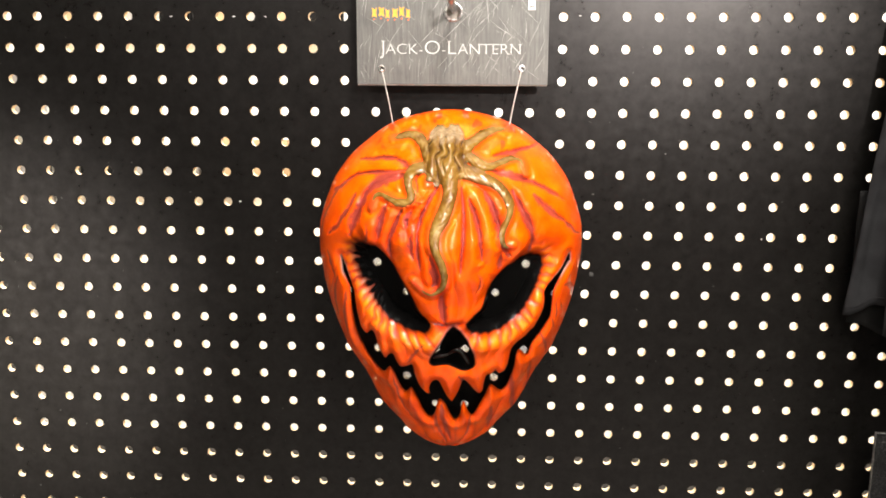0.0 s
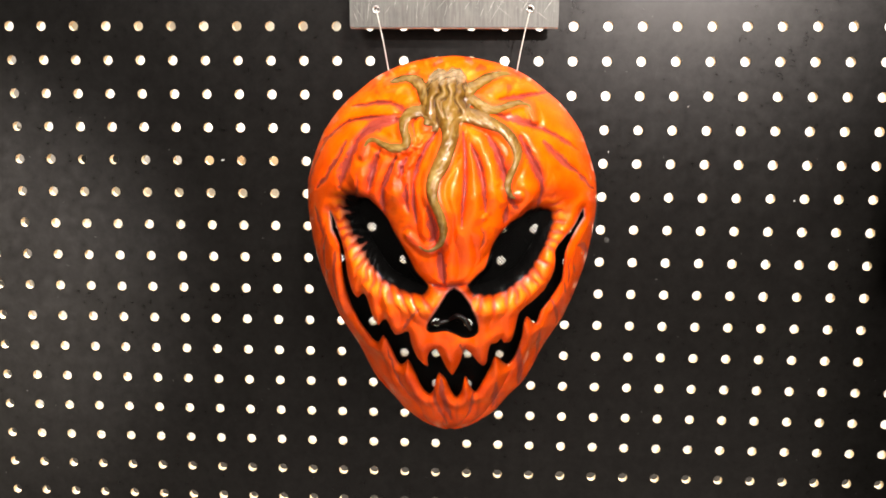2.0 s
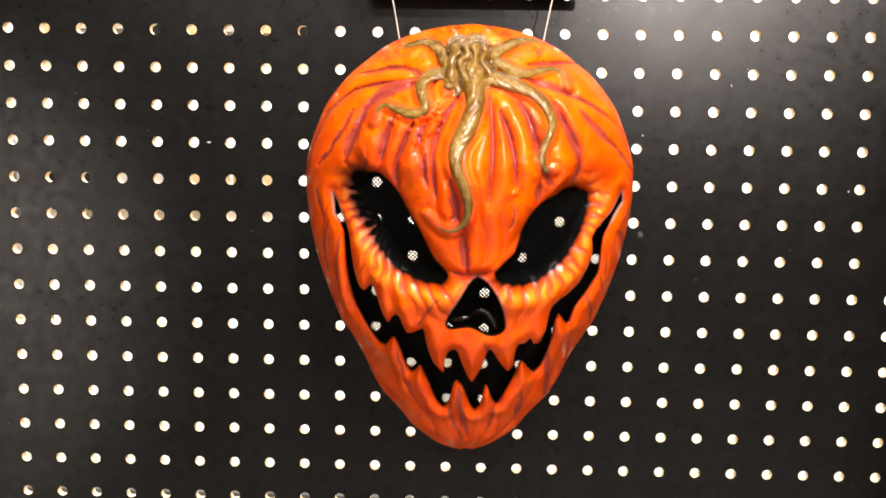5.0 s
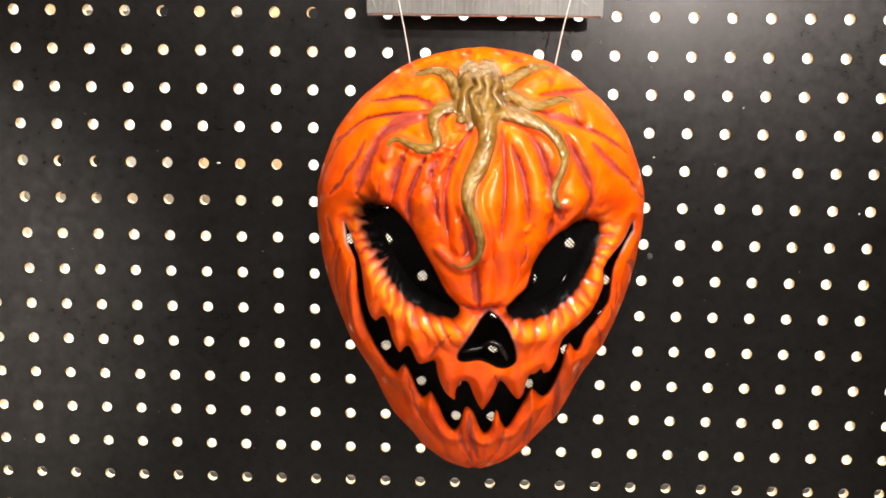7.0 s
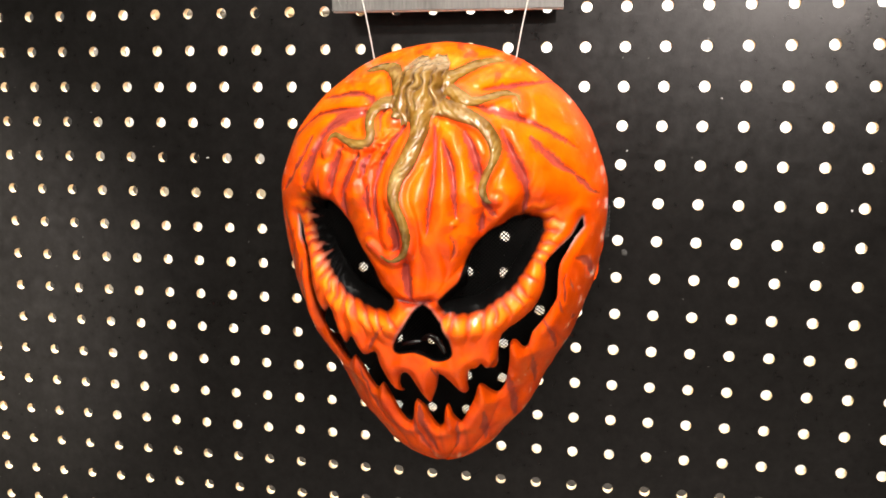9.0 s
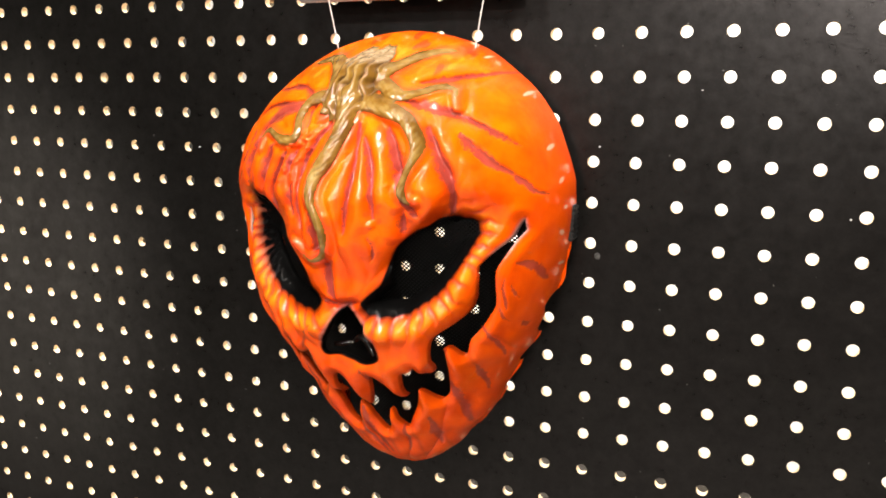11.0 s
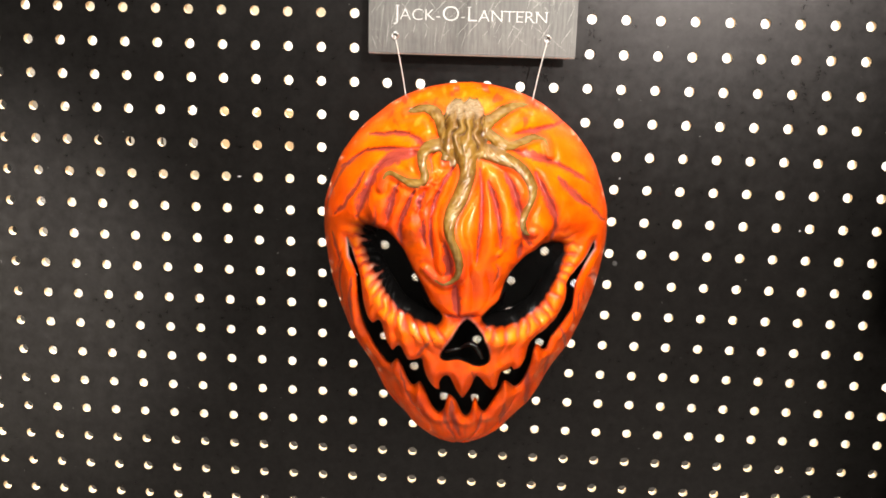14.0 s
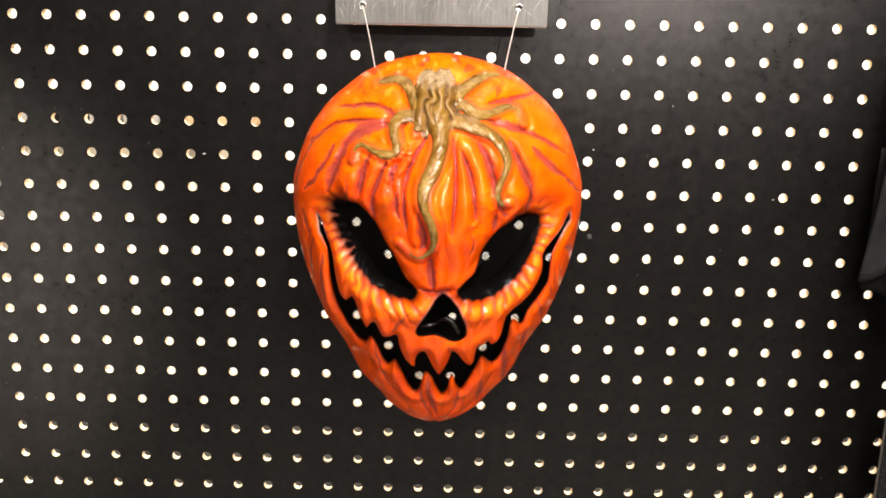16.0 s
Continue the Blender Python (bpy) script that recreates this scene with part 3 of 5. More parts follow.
VALLEY_D = [
    (4.0, 9, [(-49, 131.1), (-45.4, 115.8), (-41, 97.5), (-34.1, 78.5)]), (4.0, 9, [(-33.1, 114.5), (-26.1, 95.9), (-18.3, 69.8)]), (3.5, 8, [(-14.6, 89), (-12.4, 77.7), (-8.9, 61)]),
    (3.5, 8, [(60.1, 149.9), (64.6, 140), (66.2, 126.1)]), (3.5, 9, [(71.8, 162.9), (79, 151.8), (86.4, 131)]), (3.0, 9, [(-83, 221), (-86.4, 208.3), (-92.8, 191.6), (-102.9, 168)]),
    (3.0, 8, [(-80.7, 177.4), (-77.7, 162.6), (-72.5, 142.4), (-65.4, 127.8)]),
]
RIBS = VALLEY_A + VALLEY_B + VALLEY_C + VALLEY_D
# folds that are sprayed dark: width in mm, then the line
DARK_A = [
    (2.2, [(63, 270.7), (67.8, 265.3), (75.1, 258.5), (86.5, 249.9)]), (1.2, [(86.5, 249.9), (92.7, 243.7), (100.8, 236.9)]), (2.6, [(31.8, 288.2), (41.7, 285.6), (54.3, 282), (67.5, 276.3)]),
    (1.3, [(60.5, 279.8), (73.3, 273.4), (88.4, 263.9)]), (1.5, [(33.6, 298.1), (43.2, 299.1), (56.9, 301.9), (69.5, 303.7)]), (2.8, [(46.6, 274.7), (53.5, 261.8), (58.9, 251.2), (61.5, 241.6)]),
    (1.4, [(61.5, 241.6), (61, 234.9), (59.2, 228)]), (1.3, [(-68.4, 292.8), (-55.1, 294.4), (-39.4, 295.1), (-28, 289.9)]), (2.2, [(-37.6, 294.4), (-31.4, 292.1), (-26.6, 288.3)]),
    (3.4, [(-29.6, 285.1), (-43.2, 282), (-53, 277.4), (-61, 270.2)]), (3.8, [(-58.7, 271.6), (-63.9, 261.3), (-68.8, 250.9), (-71.7, 240.3)]),
]
DARK_B = [
    (1.2, [(-27.9, 288.6), (-43.6, 286.2), (-57.4, 285), (-68.1, 282.6)]), (1.1, [(-66.5, 284.6), (-75.2, 278.2), (-85, 271.8), (-89.2, 268.9)]), (1.8, [(-68.1, 270), (-72.8, 260.2), (-81.4, 248.3)]),
    (1.2, [(-79.1, 250.2), (-84.5, 243.8), (-91.2, 236.9)]), (2.6, [(-43.2, 264.7), (-46.7, 255.4), (-49.8, 241.3)]), (1.4, [(-31.6, 262.1), (-36.6, 250.4), (-40.6, 240.9)]),
    (1.8, [(-40, 241.9), (-40.7, 233.8), (-39.7, 225.4)]), (1.0, [(10.5, 277.3), (12.2, 256.9), (12, 239.4), (10.3, 219.8)]), (1.8, [(15.5, 269.5), (20.1, 259.4), (23.2, 246.7), (25.8, 228.6)]),
    (2.6, [(26.5, 274.5), (32.1, 265.5), (36.4, 251.7), (40.7, 239.5)]), (1.8, [(39.2, 237.4), (42.8, 232.4), (45.7, 229.6)]), (1.5, [(39, 231), (38.5, 224.4), (36.8, 216.2)]),
]
DARK_C = [
    (1.6, [(-6, 278.3), (-13.2, 267.2), (-17.3, 257.9), (-20, 247.4)]), (1.2, [(-20, 245.9), (-20.1, 235.4), (-18.3, 221.7)]), (2.6, [(-10.5, 231.6), (-8.5, 222.4), (-6.5, 213), (-8.9, 209.7)]),
    (2.4, [(-3.8, 201.6), (-2.4, 193.3), (-0.2, 180.3)]), (2.4, [(-24, 244.2), (-24.7, 236.7), (-23, 227.5)]), (2.0, [(-24.4, 261.6), (-27.7, 256.1), (-28.1, 250.7)]),
    # the first, thin line paints the shade of the crease under the brow
    (0.8, [(-11.5, 181), (-5.2, 178.9), (0.5, 178.1), (7.4, 179.1), (15.2, 181.4)]), (1.0, [(-17.6, 290), (-22.1, 282), (-20.2, 274.4)]), (0.9, [(22.4, 217.9), (24.9, 212.9), (23.1, 204.6)]),
]
FOLDS = DARK_A + DARK_B + DARK_C
STROKE_JAW = [
    (0.9, [(-15, 166), (-23, 156.5), (-28.6, 147)]), (1.6, [(-4, 104), (-3, 88), (2, 64)]), (1.2, [(-10, 96), (-8, 80), (-1, 58)]),
    (1.5, [(35, 99), (34, 84), (32.5, 71)]), (1.9, [(50.3, 126), (51.5, 107), (52, 90)]), (0.9, [(18, 92), (17, 78), (14, 66)]),
    (0.8, [(-42, 128), (-38, 106), (-32, 90)]), (1.2, [(64.5, 136), (64.8, 125), (64.5, 113)]), (1.1, [(71.5, 163), (76.3, 151), (77.5, 140)]),
    (1.3, [(89, 200), (95, 197), (98.5, 185)]), (1.4, [(87.8, 161.5), (88.2, 159.6), (88.4, 157.8)]),
]
STROKE_CHEEK = [
    (0.6, [(83.8, 192), (83, 184), (83.4, 172)]), (0.8, [(90.5, 220.6), (93, 221), (96, 220)]), (0.5, [(86, 188), (87, 183), (88.5, 178)]),
    (0.5, [(79.8, 175), (81, 169), (83.2, 163)]), (1, [(-76, 196), (-79, 180), (-78, 160)]), (1, [(-84, 206), (-88, 190), (-86, 172)]),
    (0.8, [(10, 140), (12, 132), (13, 137)]), (1, [(-93, 224), (-90, 214), (-88, 204)]), (0.9, [(-90, 262), (-96, 250), (-99, 238)]),
    (0.8, [(-80, 276), (-88, 266), (-92, 256)]), (0.9, [(-58, 250), (-57, 240), (-60, 236)]),
]
STROKES = STROKE_JAW + STROKE_CHEEK
# roots over the brow: lines in mm, thickness at the stem and at the tip
MAIN_ROOT = ([(-1.2, 294.9), (0.7, 287), (2, 280.3), (2.6, 274.3), (0.6, 266), (-2.9, 257.1), (-6.7, 249.7), (-7.7, 242.4), (-6.4, 235), (-2.9, 227.6), (-0.6, 218.4), (-1.6, 210.5), (-5.7, 205.3), (-11.8, 204), (-17.1, 206.7), (-22.8, 212.1)], 7.4, 0.6)
BROW_ROOT = ([(-8.2, 295.8), (-14, 299), (-18.2, 305.4), (-22.8, 310.3), (-29.4, 312.2), (-36.2, 310.9), (-43.1, 309.2)], 4.8, 0.9)
WEST_ROOT = ([(-10.6, 291.3), (-17.6, 290.5), (-23.9, 288.9), (-27.5, 284.4), (-27.1, 278), (-24.9, 272), (-27.2, 267.7), (-33.8, 267), (-40.2, 269.2), (-46.2, 271.8), (-50.8, 271.3), (-53.2, 267.6), (-54.5, 262)], 3.9, 0.7)
EAST_ROOT = ([(4.5, 290.2), (10.7, 288.4), (15.4, 287.3), (21.7, 284.9), (29.4, 282.2), (35.7, 279), (40.2, 274.5), (43.9, 268.7), (45, 263.4), (43.6, 257.4), (40.9, 251.4), (39.2, 245.3), (39.6, 240.8), (42, 237.3), (46.1, 237)], 4.5, 0.7)
FORKED_ROOT = ([(7.8, 300), (15.8, 297.5), (22.1, 293.7), (28.4, 291.3), (35.2, 292.4), (42.2, 294.9), (47.6, 295.8), (52.7, 294.6), (55, 290.7), (56.9, 284.9)], 3.6, 0.7)
CROWN_ROOT = ([(7.2, 303.3), (12.8, 304.4), (18.5, 308), (25, 312.2), (32.4, 315.3), (40.2, 316.7), (45.9, 315.7)], 4.6, 0.9)
FOOT_ROOT = ([(-6.6, 293.2), (-10, 289.4), (-12.3, 285), (-12.9, 281)], 3.4, 2)
ROOTS = [MAIN_ROOT, BROW_ROOT, WEST_ROOT, EAST_ROOT, FORKED_ROOT, CROWN_ROOT, FOOT_ROOT]
# tips of the teeth, and whether the tooth grows from above or below
TEETH = [(-60.7, 165, 1), (-45.8, 147.1, 1), (-34.2, 141.8, 1), (-13.7, 114.1, 1), (3.3, 109.6, 1), (25.8, 116, 1), (42.5, 133.5, 1), (53.6, 152.6, -1), (33.9, 120.2, -1), (12.6, 104.7, -1), (-5.3, 108.4, -1), (-28.1, 117.2, -1), (-44.2, 136, -1)]
# pale spots along the rim: place, then half width and half height in mm
RIM_SPOTS = [(56, 313, 2.2, 1.6), (81, 292, 1.6, 2.4), (97.5, 262, 1.3, 2.8), (104, 243, 0.8, 3.0), (105.8, 227, 0.6, 2.4), (104.6, 212, 0.8, 3.0), (102.5, 192, 0.9, 1.8), (-57, 314, 3.0, 1.8), (-86, 165, 1.2, 3), (-91, 152, 1.2, 2.5),
         (92, 147, 0.8, 2.0), (-70, 112, 1.2, 1.2), (58, 84, 1.5, 1.2), (-20, 49, 5, 1.0), (28, 57, 4, 1.0), (97.5, 171, 0.6, 1.2), (72, 112, 0.8, 1.4), (-101, 190, 1.0, 3)]


# a rash of warts beside the main root
picked = np.random.RandomState(31)
WARTS = tuple((-14 - 15 * t + picked.normal(0, 3.0), 275 - 24 * t + picked.normal(0, 2.2), picked.uniform(0.7, 1.35)) for t in picked.uniform(0, 1, 34))


def fold_depth(x, z, lines):
    """1 along the middle of the lines, falling off over their width, which tapers to both ends."""
    x, z = x + 0.45 * rough(x, z, 14, 21) + 0.12 * rough(x, z, 4, 23), z + 0.45 * rough(x, z, 15, 22) + 0.12 * rough(x, z, 4, 24)
    total = np.zeros(x.shape)
    for wide, line in lines:
        c = catmull(line, 4)
        best, along = np.full(x.shape, 1e9), np.zeros(x.shape)
        for n, ((ax, az), (bx, bz)) in enumerate(zip(c[:-1], c[1:])):
            dx, dz = bx - ax, bz - az
            t = np.clip(((x - ax) * dx + (z - az) * dz) / (dx * dx + dz * dz + 1e-12), 0, 1)
            d = (x - ax - t * dx) ** 2 + (z - az - t * dz) ** 2
            along = np.where(d < best, (n + t) / (len(c) - 1), along)
            best = np.minimum(best, d)
        w = wide * (0.3 + 0.85 * np.sin(np.pi * np.clip(along, 0.02, 0.98)) ** 0.7)
        total = np.maximum(total, np.exp(-best / w**2))
    return total


def rib_valley(x, z):
    """Depth in mm of the valleys between the round ribs: sharp at the bottom, swelling to full ribs at either side."""
    x, z = x + 0.5 * rough(x, z, 16, 25), z + 0.5 * rough(x, z, 17, 26)
    total = np.zeros(x.shape)
    for deep, wide, line in RIBS:
        c = catmull(line, 4)
        best, along = np.full(x.shape, 1e9), np.zeros(x.shape)
        for n, ((ax, az), (bx, bz)) in enumerate(zip(c[:-1], c[1:])):
            dx, dz = bx - ax, bz - az
            t = np.clip(((x - ax) * dx + (z - az) * dz) / (dx * dx + dz * dz + 1e-12), 0, 1)
            d = (x - ax - t * dx) ** 2 + (z - az - t * dz) ** 2
            along = np.where(d < best, (n + t) / (len(c) - 1), along)
            best = np.minimum(best, d)
        q = np.clip(np.sqrt(best) / wide, 0, 1)
        round_up = 0.75 * np.sqrt(np.clip(1 - (1 - q) ** 2, 0, 1)) + 0.25 * step(0, 1, q)
        total = np.maximum(total, deep * (0.1 + 0.9 * np.sin(np.pi * np.clip(along, 0.01, 0.99)) ** 0.5) * (1 - round_up))
    return total


def step(lo, hi, v):
    t = np.clip((v - lo) / (hi - lo), 0, 1)
    return t * t * (3 - 2 * t)


def rough(x, z, size, seed=0.0):
    """Soft noise from a few crossing waves, -1 to 1."""
    out, rng = np.zeros(x.shape), np.random.RandomState(int(seed) + 7)
    for n in range(9):
        a, f, p = rng.uniform(0, 6.28), rng.uniform(0.6, 1.7) / size, rng.uniform(0, 6.28)
        out += np.sin((x * np.cos(a) + z * np.sin(a)) * 6.28 * f + p)
    return out / 4.2


def mask_form(x, z):
    """The stand-off in mm with folds, sockets, teeth and wrinkles; the ground paint; the four paint layers; and how far from an opening."""
    el, er, no, mo = (away(loop, x, z) for loop in (EYE_L, EYE_R, NOSE, MOUTH))
    eye = np.minimum(el, er)
    h = dome(x, z)
    rim = eased(WIDTH, z) - np.abs(x)
    brow_l, brow_r = step(-8, 10, (x + 37) * 0.72 + (z - 206) * 0.7), step(-8, 10, -(x - 38) * 0.72 + (z - 203) * 0.7)
    brow = np.where(x < 0, brow_l, brow_r)
    under = 1 - brow
    # ribs of the brow: they leave the stem, swell over the forehead and close up at the bridge of the nose
    sx, sz = x - 1.0, z - 298.0
    far, turn = np.hypot(sx, sz), np.arctan2(sx, -sz)
    swell = np.interp(z, [176, 186, 205, 225, 245, 265, 285, 298], [9, 14, 28, 39, 44, 38, 22, 9])
    u = x / swell
    centre = step(1.35, 1.0, np.abs(u)) * step(300, 280, z) * step(176, 192, z)
    mid_rib = 1 - np.clip(rib_valley(x, z) / 4.5, 0, 1)
    side_rib = np.abs(np.sin(turn * 6.5 + 0.4 * np.sin(turn * 3.1 + 0.8) + 0.3 * rough(x, z, 40, 4))) ** 0.8
    side = step(0.9, 1.3, np.abs(u)) * step(195, 225, z) * step(6, 26, far)
    calm = step(0, 9, eye) * step(2, 14, rim)
    # the brow is one bulging mass, the temples lie a little lower, and the sockets' outer ends fall far back
    bulge = np.interp(z, [176, 184, 195, 208, 221, 235, 250, 265, 280, 296], [6, 13, 22, 33, 45, 57, 64, 64, 56, 36])
    ball = np.clip(1 - (np.abs(x) / bulge) ** 2.6, 0, 1) ** 0.55
    h -= 3.0 * (1 - ball) * step(3, 34, rim) * step(306, 276, z) * step(180, 200, z) * step(-6, 4, np.where(np.abs(x) < bulge, 5.0, eye + 6 * under))
    outer = np.exp(-(((np.abs(x) - 68) / 21) ** 2) - ((z - 222) / 19) ** 2) * step(-3, 5, np.abs(x) - bulge)
    h -= 17.0 * outer
    h -= 5.0 * np.exp(-(((np.abs(x) - 36) / 15) ** 2) - ((z - 226) / 12) ** 2)
    h += 5.5 * np.exp(-(((x - 4) / 24) ** 2) - ((z - 229) / 23) ** 2)
    h -= 1.2 * rib_valley(x, z) * calm * step(172, 182, z) - side * calm * 0.5 * (side_rib - 0.6)
    # the lower jaw sits behind the upper teeth
    mid = np.interp(x, [-82, -70, -62, -48, -36, -24, -10, 0, 10, 20, 33, 45, 60, 75, 90], [218, 185, 158, 142, 130, 125, 114, 104, 108, 108, 126, 141, 160, 190, 221])
    h -= 5.0 * step(3, -3, z - mid) * step(205, 175, mid) * step(0, 14, rim)
    fold, stroke = fold_depth(x, z, FOLDS), fold_depth(x, z, [(1.35 * w, c) for w, c in STROKES])
    h -= 1.7 * fold * step(-2, 8, eye) + 0.7 * stroke * step(0, 5, mo)
    # the surface draws up along the roots
    root_gap = np.full(x.shape, 99.0)
    for points, r0, r1 in ROOTS:
        c = catmull(points, 2)
        reach = np.linspace(r0, r1, len(c))
        for n in range(len(c) - 1):
            root_gap = np.minimum(root_gap, away(c[n:n + 2], x, z, False) - reach[n])
    h += 1.2 * np.exp(-((np.clip(root_gap, 0, None) / 2.0) ** 2)) - 1.5 * np.exp(-(((root_gap - 3.5) / 2.0) ** 2))
    # brows roll forward over the eyes, sockets fall back below them
    h -= brow * (6.0 * np.exp(-np.clip(eye, -2, None) / 2.2) + 4.5 * np.exp(-((np.clip(eye, 0, None) / 9.0) ** 1.6))) * step(-2, 6, bulge + 6 - np.abs(x))
    h -= under * 10.0 * np.exp(-(np.clip(eye, -4, None) + 2) / 6.0) * step(2, 20, rim)
    h += under * 4.4 * np.exp(-((eye - 13) / 7) ** 2) * step(2, 20, rim) * step(226, 206, z)
    angle = np.where(x < 0, np.arctan2(z - 216, x + 32), np.arctan2(z - 212, x - 32))
    crest = np.abs(np.sin(angle * 18.5 + 0.10 * np.sign(x) * eye + 0.9 * rough(x, z, 30, 5) + 0.45 * rough(x, z, 10, 6))) ** 0.7
    reach = step(3, 10, eye) * step(20 + 3.0 * rough(x, z, 9, 31) + 11 * step(190, 178, z), 8, eye) * under
    corner = step(-40, -50, x) * step(180, 196, z) * under * step(-4, 0, eye) * step(15, 8, eye)
    reach = np.maximum(reach, corner)
    h += (2.5 + 0.8 * rough(x, z, 13, 35)) * (crest - 0.6) * reach
    # nose, lips and teeth
    h += 5.5 * np.exp(-(((x - 2) / 30) ** 2) - ((z - 150) / 42) ** 2)
    h -= 1.6 * np.exp(-np.clip(no, 0, None) / 2.0)
    h += 2.5 * np.exp(-((no - 9) / 6) ** 2) * step(150, 170, z)
    h -= 2.6 * np.exp(-np.clip(mo, 0, None) / 1.4) - 1.8 * np.exp(-((mo - 6) / 3.5) ** 2)
    jaw = step(118, 96, z) * step(0, 6, mo)
    jaw_rib = np.abs(np.sin(x / np.maximum(eased(WIDTH, z), 8) * 8.0 + 0.9 + 0.5 * rough(x, z, 40, 9))) ** 0.7
    h += jaw * 2.2 * (jaw_rib - 0.6) * step(1, 12, rim)
    # every tooth runs on into the jaw or the lip as a ridge
    for tx, tz, way in TEETH:
        line = tx * (1 + way * 0.004 * (z - tz))
        run = (z - tz) * way
        h += 2.3 * np.exp(-(((x - line) / 3.6) ** 2)) * step(0, 9, run) * step(34, 14, run) * step(1, 8, rim)
    lip = step(112, 130, z) * step(172, 150, z) * step(46, 34, np.abs(x))
    h += lip * 0.4 * np.sin(x * 0.55 + 0.8 * rough(x, z, 30, 15))
    cheek = step(40, 60, np.abs(x)) * step(185, 165, z) * step(0, 7, mo)
    h += cheek * 1.2 * (np.abs(np.sin((x * 0.5 + z * 0.16 * np.sign(x)) * 0.42 + 0.6 * rough(x, z, 40, 19))) - 0.6) * step(2, 12, rim)
    h += 0.40 * rough(x, z, 18, 1) + 0.12 * rough(x, z, 6, 2)
    for wx, wz, wr in WARTS + ((-30, 262, 1.8), (-27, 265, 1.4), (-34, 258, 1.4), (-43, 263, 1.9), (-40, 265, 1.4), (25, 225, 1.8), (33, 246, 1.2), (-20, 268, 1.6), (-23, 256, 1.4), (-17, 272, 1.5), (54, 279, 1.2), (45, 264, 1.3),
                       (-25, 261, 1.2), (-22, 265, 1.1), (-28, 256, 1.3), (-31, 252, 1.2), (-26, 250, 1.1), (-33, 246, 1.0), (-19, 275, 1.1), (-15, 268, 1.0), (-21, 271, 1.2), (-45, 255, 1.0), (8, 262, 1.1), (7, 256, 1.0)):
        h += 0.95 * wr * np.exp(-((((x - wx) ** 2 + (z - wz) ** 2) / wr**2) ** 1.5))
    # ground paint, with some shade and highlights painted in
    patch = rough(x, z, 26, 11)
    orange, deep, gold, pink = (np.array(c) for c in ((0.87, 0.088, 0.0003), (0.70, 0.054, 0.0005), (0.96, 0.158, 0.0006), (0.56, 0.050, 0.022)))
    paint = np.ones((*x.shape, 3)) * orange

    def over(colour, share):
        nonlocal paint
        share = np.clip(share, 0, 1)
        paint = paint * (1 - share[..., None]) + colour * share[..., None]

    # shade painted in: lower brow and lower face deepened; the patches vary freely
    over(deep, 0.2 * step(170, 90, z) + 0.30 * patch * step(240, 160, z) + 0.62 * np.clip(ball * 1.5, 0, 1) * step(262, 222, z) * step(176, 190, z) * (1 - 0.5 * step(-5, 25, x)))
    over(gold, step(235, 300, z) * (0.66 + 0.4 * patch) * step(-2, 12, rim) * (1 - centre))
    blot = rough(x, z, 17, 81) + 0.5 * rough(x, z, 7, 82)
    over(np.array((0.52, 0.032, 0.012)), 0.75 * step(0.45, 0.95, blot) * step(292, 308, z) * step(-2, 8, rim))
    over(np.array((0.98, 0.30, 0.02)), 0.45 * step(-0.45, -1.0, blot) * step(286, 304, z) * step(0, 10, rim))
    over(gold, centre * step(0.75, 1.0, mid_rib) * (0.8 + 0.3 * patch) * (0.25 + 0.75 * step(205, 255, z)))
    mottle = rough(x, z, 11, 90) + 0.5 * rough(x, z, 5, 91)
    over(np.array((0.40, 0.030, 0.008)), 0.35 * step(-0.25, 0.6, mottle) * step(-66, -54, x) * step(-12, -22, x) * step(200, 216, z) * step(272, 250, z))
    over(np.array((0.40, 0.030, 0.008)), 0.5 * step(0.25, 0.9, mottle) * step(14, 22, x) * step(56, 44, x) * step(200, 216, z) * step(250, 230, z))
    # gold ridge tops below the eyes; their glints are painted in here too
    over(np.array((0.97, 0.22, 0.008)), 0.85 * reach * step(0.5, 0.95, crest) * np.exp(-(((eye - 10) / 6.5) ** 2)))
    over(pink, centre * step(0.30, 0.05, mid_rib) * 0.35 * step(195, 235, z))
    # dark spray along the brow's lower edge, with its shade painted in
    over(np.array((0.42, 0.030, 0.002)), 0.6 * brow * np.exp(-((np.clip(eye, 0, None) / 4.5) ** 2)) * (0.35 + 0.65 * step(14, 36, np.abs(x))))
    over(np.array((0.52, 0.085, 0.060)), reach * step(0.75, 0.35, crest) * step(17, 6, eye) * (0.7 + 0.25 * rough(x, z, 12, 36)))
    over(pink, np.exp(-((np.clip(root_gap - 0.3, 0, None) / 1.3) ** 2)) * 0.5)
    # valleys between the ribs darkened in colour to deepen their shade
    over(np.array((0.46, 0.032, 0.004)), 0.75 * step(0.7, 0.2, mid_rib) * step(50, 70, z))
    over(np.array((0.46, 0.034, 0.004)), 0.5 * np.exp(-((np.clip(mo, 0, None) / 2.2) ** 2)) * (0.7 + 0.4 * rough(x, z, 14, 95)))
    over(deep, jaw * step(0.45, 0.15, jaw_rib) * 0.7)
    over(np.array((0.16, 0.15, 0.15)), 0.6 * np.exp(-(((no - 1.4) / 0.9) ** 2)) * step(150, 160, z))
    over(np.array((0.30, 0.28, 0.27)), 0.8 * np.exp(-((np.clip(mo, 0, None) / 1.0) ** 2)) * step(203, 210, z))
    black = np.exp(-((np.clip(eye, 0, None) / (5.4 + 1.8 * (1 - crest) + 0.9 * rough(x, z, 17, 33) + 3.5 * step(188, 222, z) * step(0, -8, x) + 1.5 * step(198, 226, z))) ** 2)) * under + brow * np.exp(-((np.clip(eye, 0, None) / 0.9) ** 2))
